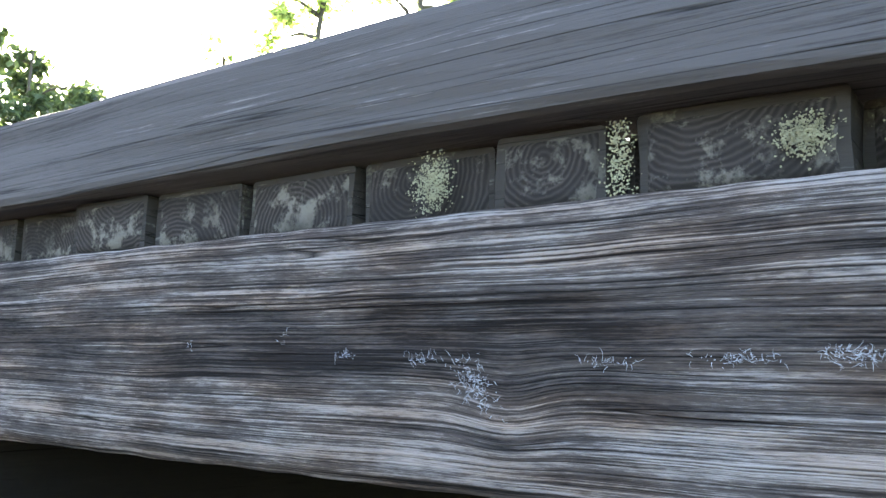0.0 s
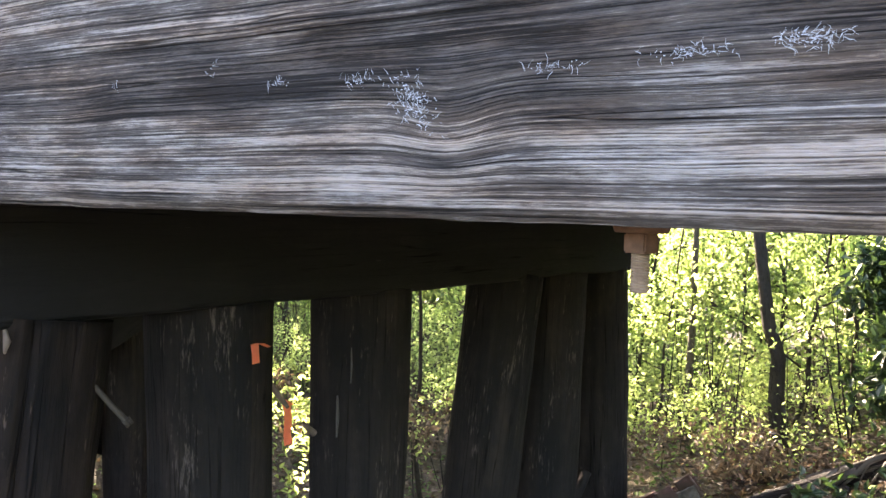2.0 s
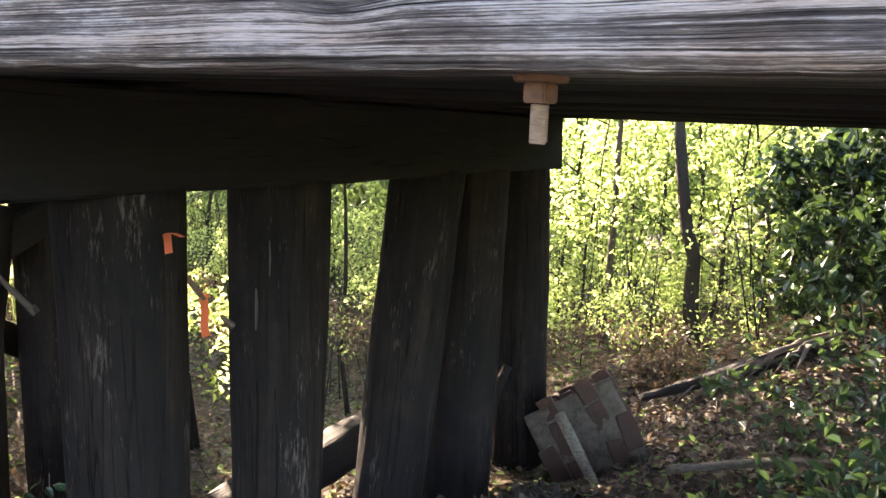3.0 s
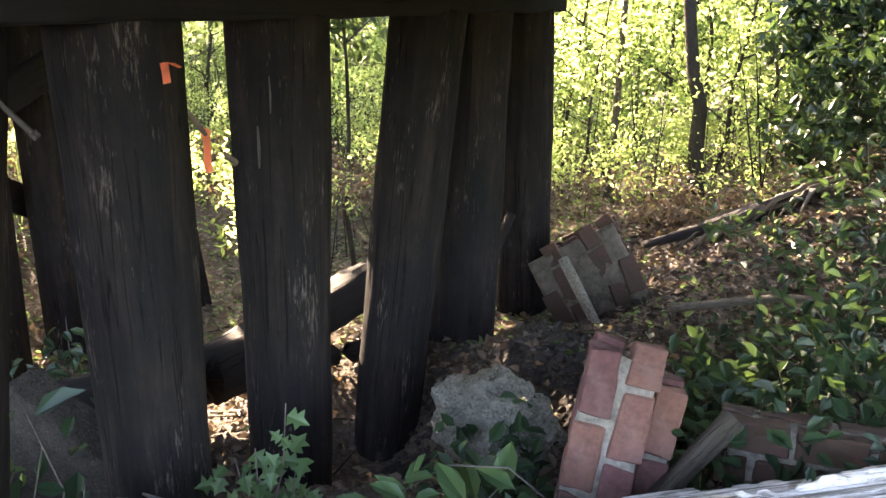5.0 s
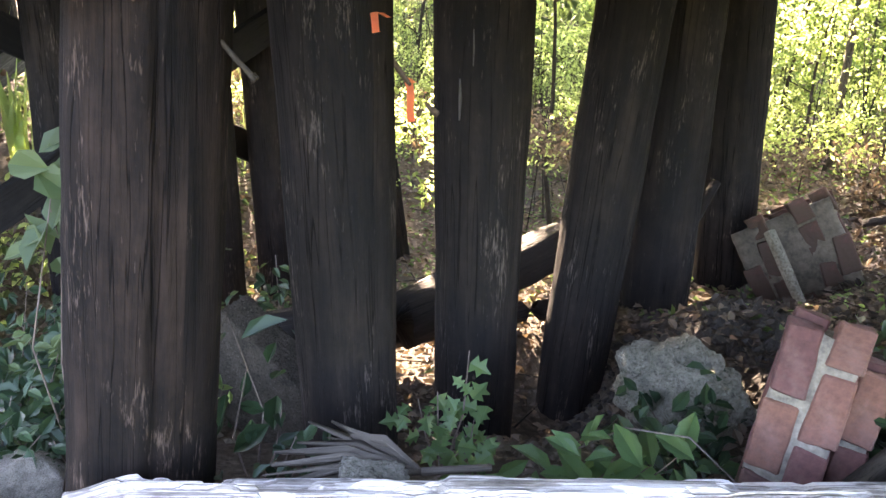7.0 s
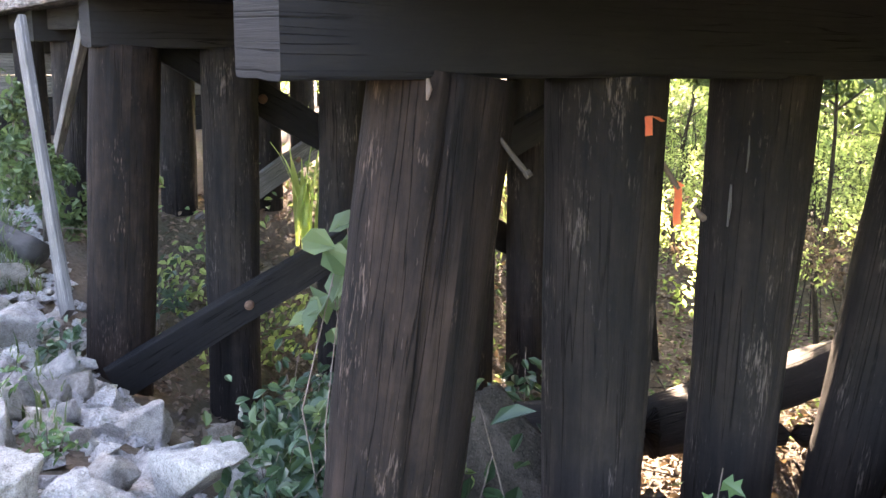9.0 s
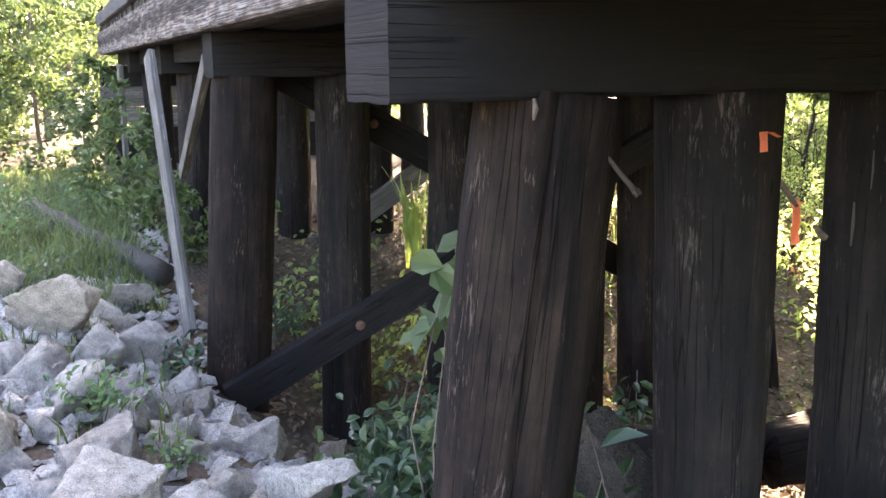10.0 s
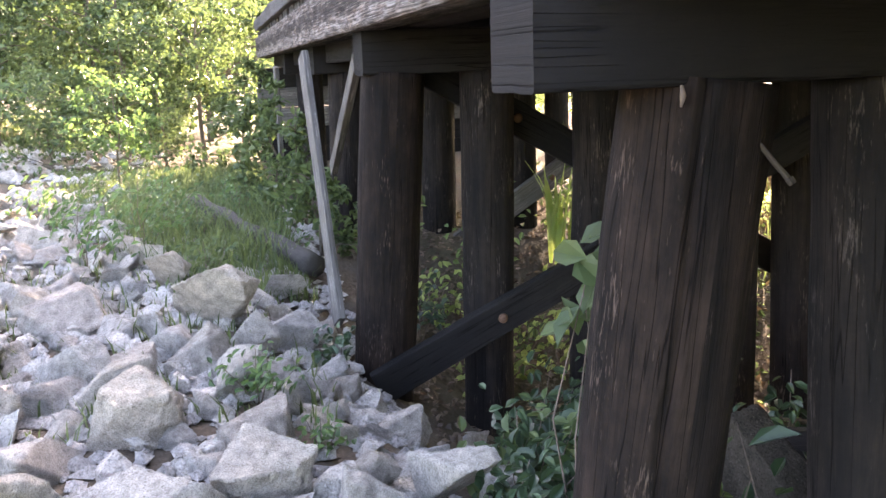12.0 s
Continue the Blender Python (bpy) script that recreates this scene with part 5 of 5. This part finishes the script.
# bright canes under the second span
cane = thing("cane_clump", "bright yellow-green cane leaves growing under the span", "plant", (-5.2, 2.15, ground_z(-5.2, 2.15)))
cr = random.Random(8)
for k in range(16):
    an, ln, lean = cr.uniform(0, 6.28), cr.uniform(0.6, 1.05), cr.uniform(0.08, 0.30)
    bx, by = cr.uniform(-0.1, 0.1), cr.uniform(-0.1, 0.1)
    cv, cf = [], []
    for q in range(8):
        t = q / 7
        w = 0.022 * math.sin(math.pi * min(0.98, 0.15 + 0.85 * t)) + 0.002
        px_, py_ = bx + math.cos(an) * lean * t * t, by + math.sin(an) * lean * t * t
        pz_ = ln * t - 0.35 * lean * t ** 4
        for sgn in (-1, 1):
            cv.append((px_ - math.sin(an) * w * sgn, py_ + math.cos(an) * w * sgn, pz_ + 0.004 * sgn))
        if q:
            o = 2 * q
            cf.append((o - 2, o - 1, o + 1, o))
    raw("blade", cv, cf, LEAF_SUN, cane)

# dark evergreen ground cover beside the bricks
for k, (x, y, r, h, n) in enumerate(((1.45, 1.85, 0.22, 0.22, 120), (1.62, 2.25, 0.30, 0.26, 170), (1.32, 2.25, 0.25, 0.16, 110), (1.85, 2.0, 0.22, 0.34, 120), (1.85, 2.6, 0.35, 0.35, 190), (2.2, 2.4, 0.35, 0.4, 170), (0.85, 1.5, 0.2, 0.14, 100), (0.72, 1.68, 0.2, 0.18, 90), (1.6, 2.9, 0.4, 0.2, 170), (2.3, 3.2, 0.5, 0.35, 190), (1.35, 2.65, 0.3, 0.12, 130), (1.2, 2.0, 0.16, 0.16, 80), (2.0, 1.75, 0.2, 0.3, 120), (1.62, 3.35, 0.26, 0.40, 110), (1.35, 4.05, 0.35, 0.18, 80), (1.75, 4.3, 0.4, 0.36, 110), (1.05, 4.45, 0.3, 0.14, 60), (1.9, 3.7, 0.35, 0.45, 130), (1.5, 4.9, 0.4, 0.3, 150))):
    g = ground_z(x, y)
    sh = thing("ivy_patch", "glossy dark green leaves spreading over the bricks", "shrub", (x, y, g), "ivy patches")
    c = np.array([(x, y, g + h * 0.42)]) + RNG.normal(size=(n, 3)) * np.array([r, r, h * 0.8]) * 0.55
    c[:, 2] = np.maximum(c[:, 2], g + 0.01)
    for i in range(5):
        stem((x, y, g - 0.02), c[i], 0.004, sh, TWIG, 0.1, 200 + 9 * k + i)
    nr = RNG.normal(size=(n, 3)) * 0.5 + np.array([0.15, -0.55, 0.8])
    foliage("leaves", c, 0.07, LEAF_DARK, sh, normals=nr, aspect=0.5, fold=0.35)


# dry palm frond
fr = thing("dry_frond", "dry grey palm frond lying against the log", "frond", (0.34, 0.66, 0.10))
rnd = random.Random(3)
hub = Vector((0.46, 0.75, 0.09))
for k in range(22):
    an = radians(205 + rnd.uniform(-34, 40))
    ln = rnd.uniform(0.22, 0.42)
    tip = hub + Vector((math.cos(an) * ln, math.sin(an) * ln, rnd.uniform(-0.05, 0.05)))
    mid = hub.lerp(tip, 0.5) + Vector((0, 0, rnd.uniform(0.0, 0.04)))
    limb("leaflet", (hub, mid, tip), (0.006, 0.013, 0.003), FROND, fr, sides=5, seed=k * 1.3, dense=3, lobes=0.5)
limb("stalk", (hub, hub + Vector((0.14, 0.12, 0.02))), (0.012, 0.010), FROND, fr, sides=8, seed=2)
# dead fronds slumped over the log on the rise
dead = thing("dead_fronds", "dry tan palm fronds slumped over the log", "frond", (1.05, 4.62, 0.2))
fr2 = random.Random(23)
for k in range(30):
    bx = fr2.uniform(0.75, 1.5)
    by = 4.72 + 0.18 * (bx - 0.75) + fr2.uniform(-0.06, 0.06)
    bz = ground_z(bx, by) + fr2.uniform(0.06, 0.14)
    an, ln = radians(fr2.uniform(170, 260)), fr2.uniform(0.25, 0.5)
    ex, ey = bx + math.cos(an) * ln, by + math.sin(an) * ln * 0.6
    ez = ground_z(ex, ey) + fr2.uniform(0.01, 0.04)
    limb("leaflet", ((bx, by, bz), ((bx + ex) / 2, (by + ey) / 2, (bz + ez) / 2 + 0.05), (ex, ey, ez)), (0.008, 0.014, 0.004), FROND, dead, sides=5, seed=k * 1.7, dense=3, lobes=0.5)
arc = thing("arching_twig", "thin arching dry twig over the leaves", "twig", (0.78, 1.0, 0.0))
limb("stem", ((0.66, 1.12, 0.06), (0.80, 1.2, 0.17), (0.96, 1.26, 0.18), (1.12, 1.30, 0.06)), (0.003, 0.003, 0.003, 0.002), FROND, arc, sides=6, seed=1)

# ---- grass on the bank ----
def grass(name, label, n, area, height, seed, mat=GRASS, strip=False):
    rng = np.random.default_rng(seed)
    x, y = rng.uniform(area[0], area[1], n), rng.uniform(area[2], area[3], n)
    if strip:
        keep = y > np.array([grass_edge(a) for a in x]) + rng.normal(0, 0.12, n)
        x, y = x[keep], y[keep]
        n = len(x)
    V = np.empty((n, 5, 3))
    an = rng.uniform(0, 6.28, n)
    h = height * rng.uniform(0.4, 1.3, n)
    w = 0.004 + 0.004 * rng.random(n)
    lean = rng.uniform(0.1, 0.7, n) * h
    g = np.array([ground_z(a, b) for a, b in zip(x, y)])
    cx, cy = np.cos(an), np.sin(an)
    for i, (t, k) in enumerate(((0, 1), (0, -1), (0.55, 0.8), (0.55, -0.8), (1, 0))):
        V[:, i, 0] = x - cy * w * k + cx * lean * t * t
        V[:, i, 1] = y + cx * w * k + cy * lean * t * t
        V[:, i, 2] = g - 0.01 + h * t * (1 - 0.2 * t)
    F = []
    for o in range(0, n * 5, 5):
        F += [(o, o + 1, o + 3, o + 2), (o + 2, o + 3, o + 4)]
    tagged(raw(name, V.reshape(-1, 3), F, mat, smooth=False), label, "grass", kind="stuff")


grass("grass", "green grass on the bank by the bridge", 20000, (-12, -3.9, -3.0, -0.15), 0.17, 41, GRASS, True)
grass("long_grass", "taller grass tufts beside the fallen timber", 5000, (-9.5, -4.6, -1.8, -0.2), 0.32, 45, GRASS, True)
grass("sunny_grass", "sunlit grass on the far open bank", 15000, (-34, -14.5, -11, -1.4), 0.25, 42)
grass("verge", "sparse grass among the rocks", 1500, (-5, -1.5, -3.2, -0.3), 0.16, 43)
grass("reeds", "tall yellow-green reeds beyond the bridge", 1100, (-9, -4.2, 3.6, 8.5), 1.2, 44, GRASS)


# ---- trees ----
def tree(base, height, radius, leaves, size, mat, seed, label, lean=(0, 0), low=0.35, bark=BARK, name="tree", group="", wood_r=None, bend=0.06):
    rnd = random.Random(seed)
    base = Vector((base[0], base[1], ground_z(base[0], base[1]) - 0.05))
    t = thing(name, label, "tree", base, group)
    r = wood_r or max(0.02, height * 0.012)
    pts = [base + Vector((lean[0] * k + rnd.uniform(-bend, bend) * (k > 0), lean[1] * k + rnd.uniform(-bend, bend) * (k > 0), height * 0.92 * k)) for k in (0, 0.2, 0.4, 0.6, 0.8, 1)]
    limb("trunk", pts, [r * (1 - 0.75 * k) for k in (0, 0.2, 0.4, 0.6, 0.8, 1)], bark, t, sides=9, rough=0.15, seed=seed * 1.1, dense=4)
    cs = []
    branches = 6 if leaves < 1500 else 10
    for i in range(branches):
        k = low + (0.98 - low) * (i + rnd.random()) / branches
        j = min(4, int(k * 5))
        p = pts[j].lerp(pts[j + 1], k * 5 - j)
        an = rnd.uniform(0, 6.28)
        ln = radius * (1.15 - 0.6 * k) * rnd.uniform(0.6, 1.1)
        tip = p + Vector((math.cos(an) * ln, math.sin(an) * ln, ln * rnd.uniform(0.1, 0.6)))
        limb("limb", (p, p.lerp(tip, 0.5) + Vector((0, 0, ln * 0.08)), tip), (r * 0.38, r * 0.25, r * 0.1), bark, t, sides=6, seed=seed + i, dense=3)
        q = p.lerp(tip, 0.75)
        cs.append(clump(q, (ln * 0.75 + 0.08, ln * 0.75 + 0.08, ln * 0.5 + 0.10), leaves // branches))
    foliage("crown", np.concatenate(cs), size, mat, t, up=0.3, aspect=0.55)
    return t


# thicket beyond the bridge, lit from behind
rr = random.Random(77)
k = 0
for ring, (y0, y1, n, h0, h1, leaves, size) in enumerate(((6.3, 7.4, 20, 2.0, 3.0, 2300, 0.042), (7.6, 9.5, 28, 2.4, 3.4, 3400, 0.055), (10, 13.5, 28, 2.8, 3.9, 3800, 0.085), (13.5, 17, 14, 3.2, 4.4, 3600, 0.12))):
    for i in range(n):
        span = 15.0 if ring < 2 else 19.0
        x = 3.6 - span * (i + rr.uniform(0.1, 0.9)) / n
        y = rr.uniform(y0, y1) - 0.12 * x
        # every fifth tree takes the leaf copy that has shade in its colour
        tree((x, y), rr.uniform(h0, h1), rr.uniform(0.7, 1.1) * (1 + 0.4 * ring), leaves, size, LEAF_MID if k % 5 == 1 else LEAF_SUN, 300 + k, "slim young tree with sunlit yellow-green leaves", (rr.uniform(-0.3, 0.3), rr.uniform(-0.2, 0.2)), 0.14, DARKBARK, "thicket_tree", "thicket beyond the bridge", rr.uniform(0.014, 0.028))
        k += 1
for i in range(11):
    x, y = -13.5 - 0.7 * i, 3.4 + 2.6 * rr.random() + 0.28 * i
    tree((x, y), rr.uniform(3.6, 6.0), rr.uniform(1.0, 1.5), 2400, 0.10, LEAF_SUN, 380 + i, "slim young tree with sunlit yellow-green leaves", (0, 0), 0.05, DARKBARK, "thicket_tree", "thicket beyond the bridge")
# leafy crowns added above view beside the deck to shade the ground beneath it
for i, (x, y, h, r) in enumerate(((-2.3, 5.3, 3.3, 1.1), (-3.7, 5.6, 3.5, 1.2), (-1.0, 5.2, 3.2, 0.9))):
    tree((x, y), h, r, 1700, 0.10, LEAF_WOOD, 430 + i, "young tree added beside the deck to shade the ground", (rr.uniform(-0.2, 0.2), 0), 0.62, DARKBARK, "shade_tree", "trees beside the deck", 0.025)
# two bare stems that stand out, and the dark mass to one side
crook = thing("slender_tree", "grey crooked slender tree trunk beyond the bridge", "tree", (0.4, 6.0, 0.1))
limb("trunk", ((0.37, 6.00, -0.03), (0.34, 6.00, 0.32), (0.34, 6.00, 0.62), (0.26, 6.00, 0.87), (0.19, 6.00, 1.30), (0.15, 6.00, 1.63), (0.25, 6.05, 3.4)), (0.065, 0.058, 0.052, 0.05, 0.046, 0.042, 0.03), DARKBARK, crook, sides=12, rough=0.15, seed=4.4, dense=6)
limb("limb", ((0.33, 6.0, 1.75), (0.12, 6.1, 2.2), (-0.2, 6.2, 2.7)), (0.022, 0.016, 0.008), DARKBARK, crook, sides=7, seed=5.5)
foliage("crown", np.concatenate([clump((0.2, 6.1, 3.2), (0.8, 0.7, 0.6), 500), clump((-0.3, 6.2, 2.7), (0.5, 0.4, 0.4), 250)]), 0.07, LEAF_MID, crook, up=0.3, aspect=0.55)
tree((-0.45, 6.4), 5.0, 0.8, 500, 0.08, LEAF_SUN, 402, "thin straight tree stem in the thicket", (0.02, 0.1), 0.5, BARK, "slender_tree", "", 0.035, 0.04)
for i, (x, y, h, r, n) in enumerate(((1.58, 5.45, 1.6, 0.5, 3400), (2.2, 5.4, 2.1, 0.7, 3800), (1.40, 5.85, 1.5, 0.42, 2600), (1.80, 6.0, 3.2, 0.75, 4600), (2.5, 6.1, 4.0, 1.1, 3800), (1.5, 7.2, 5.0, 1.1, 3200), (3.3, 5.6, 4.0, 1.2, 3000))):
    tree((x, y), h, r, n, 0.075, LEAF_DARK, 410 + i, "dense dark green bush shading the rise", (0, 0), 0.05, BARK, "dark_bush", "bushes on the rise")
c = np.concatenate([clump((rr.uniform(-11, 0.8), rr.uniform(5.5, 8.6), 0.16), (0.5, 0.4, 0.28), 230) for _ in range(115)])
db = [clump((rr.uniform(-9, -1.2), rr.uniform(3.6, 5.6), 0.05), (0.5, 0.4, 0.26), 260) for _ in range(40)]
db += [clump((rr.uniform(-1.0, 1.0), rr.uniform(4.9, 6.0), 0.05), (0.4, 0.3, 0.2), 200) for _ in range(9)]
tagged(foliage("dry_brush", np.concatenate(db), 0.05, LITTER, aspect=0.35), "dry brown brush along the far side", "brush", kind="stuff")
db = [clump((rr.uniform(-9, -1.5), rr.uniform(3.4, 5.2), 0.05), (0.4, 0.35, 0.3), 170) for _ in range(26)]
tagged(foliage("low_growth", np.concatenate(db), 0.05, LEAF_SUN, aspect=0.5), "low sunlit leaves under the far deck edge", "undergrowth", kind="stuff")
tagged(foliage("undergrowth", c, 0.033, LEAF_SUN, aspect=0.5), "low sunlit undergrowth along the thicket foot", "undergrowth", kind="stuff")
V, F = [], []
for i in range(240):
    x, y = rr.uniform(-7, 3.5), rr.uniform(5.4, 9.5)
    a = Vector((x, y, ground_z(x, y) - 0.05))
    b = a + Vector((rr.gauss(0, 0.3), rr.gauss(0, 0.2), rr.uniform(0.6, 2.6)))
    d, s, u = frame_of(b - a)
    w = rr.uniform(0.004, 0.014)
    o = len(V)
    V += [a + s * w, a + u * w, a - s * w, b]
    F += [(o, o + 1, o + 3), (o + 1, o + 2, o + 3), (o + 2, o, o + 3)]
tagged(raw("brush", V, F, BARK), "tangle of thin upright brushwood stems", "brush", kind="stuff")

# woods beside the bank, and the bush against the bridge
for i, (x, y, h, r, n, sz, mt) in enumerate(((-13.5, -0.9, 3.4, 1.5, 4200, 0.10, LEAF_WOOD), (-15.0, -2.2, 4.0, 1.7, 3800, 0.12, LEAF_WOOD), (-17.5, -0.8, 6.0, 2.2, 4200, 0.15, LEAF_WOOD), (-20, -3.2, 8.0, 2.8, 4200, 0.19, LEAF_WOOD),
                                             (-22, -6.0, 8.5, 3.0, 3800, 0.20, LEAF_WOOD), (-25, -9.5, 9.0, 3.4, 3800, 0.23, LEAF_WOOD), (-22, 0.5, 8.0, 2.8, 3600, 0.20, LEAF_WOOD), (-27, -5.0, 11.0, 3.8, 3800, 0.26, LEAF_WOOD),
                                             (-19, -8.6, 7.0, 2.5, 3200, 0.18, LEAF_WOOD), (-30, 0.0, 11.0, 4.0, 3200, 0.28, LEAF_WOOD), (-32, -12.0, 12.0, 4.5, 3200, 0.3, LEAF_WOOD), (-12.6, -1.5, 2.0, 1.0, 3200, 0.075, LEAF_WOOD), (-12.2, -3.1, 1.4, 0.9, 2400, 0.075, LEAF_WOOD), (-16, -4.6, 3.2, 1.7, 3600, 0.10, LEAF_WOOD), (-17.5, -6.4, 3.6, 1.9, 3600, 0.12, LEAF_WOOD), (-19.5, -2.0, 5.0, 2.2, 4200, 0.13, LEAF_WOOD), (-24, -3.2, 9.0, 3.2, 4200, 0.2, LEAF_WOOD), (-26, -7.5, 9.5, 3.4, 4200, 0.22, LEAF_WOOD), (-21, -11, 6.0, 2.6, 3000, 0.18, LEAF_WOOD))):
    tree((x, y), h, r, n, sz, mt, 500 + i, "leafy green tree at the wood's edge", (0, 0), 0.08, BARK, "woodland_tree", "woods beside the bank")
for i, (x, y, h, r, n) in enumerate(((-6.6, 0.0, 1.1, 0.45, 900), (-5.4, 0.05, 0.9, 0.35, 700), (-8.2, -0.1, 1.3, 0.5, 900), (-10.2, -0.35, 1.5, 0.6, 1000))):
    tree((x, y), h, r, n, 0.075, LEAF_WOOD, 530 + i, "leafy climbing bush against the bridge piles", (0, 0), 0.05, BARK, "bank_bush", "bushes by the bridge")
tree((-9.6, -1.9, ), 1.5, 0.6, 900, 0.07, LEAF_FRESH, 540, "bright sunlit shrub on the bank", (0, 0), 0.1, BARK, "bank_shrub")
# trees seen above the deck
tree((-6.2, 7.0), 8.1, 1.3, 2800, 0.10, LEAF_SUN, 550, "tall young tree rising above the deck", (0.2, 0), 0.55, BARK, "tall_tree", "trees above the deck")
tree((-4.9, 7.5), 8.6, 1.3, 2800, 0.10, LEAF_SUN, 551, "tall leafy tree rising above the deck", (0.1, 0), 0.55, BARK, "tall_tree", "trees above the deck")
tree((-7.6, 6.6), 6.6, 0.8, 700, 0.10, LEAF_SUN, 553, "small leafy treetop showing above the deck", (0.1, 0), 0.7, BARK, "tall_tree", "trees above the deck")
tree((-24.0, 12.5), 12.5, 2.6, 2600, 0.28, LEAF_WOOD, 552, "distant round-crowned tree against the sky", (0, 0), 0.62, BARK, "distant_tree")

# plain backdrop of distant woods, far behind everything
ring_v, ring_f = [], []
for i in range(121):
    an = 2 * math.pi * i / 120
    for z in (-3, 7.5 + 2.0 * noise.noise(Vector((math.cos(an) * 9, math.sin(an) * 9, 0))) + 1.2 * noise.noise(Vector((math.cos(an) * 31, math.sin(an) * 31, 0)))):
        ring_v.append((math.cos(an) * 75, math.sin(an) * 75, z))
for i in range(120):
    ring_f.append((2 * i, 2 * i + 2, 2 * i + 3, 2 * i + 1))
tagged(raw("backdrop", ring_v, ring_f, plain("far_woods", (0.09, 0.13, 0.05), 0.9, 0.5, 0.5, 0.8, 0.3)), "hazy line of distant woods", "woods", kind="structure")
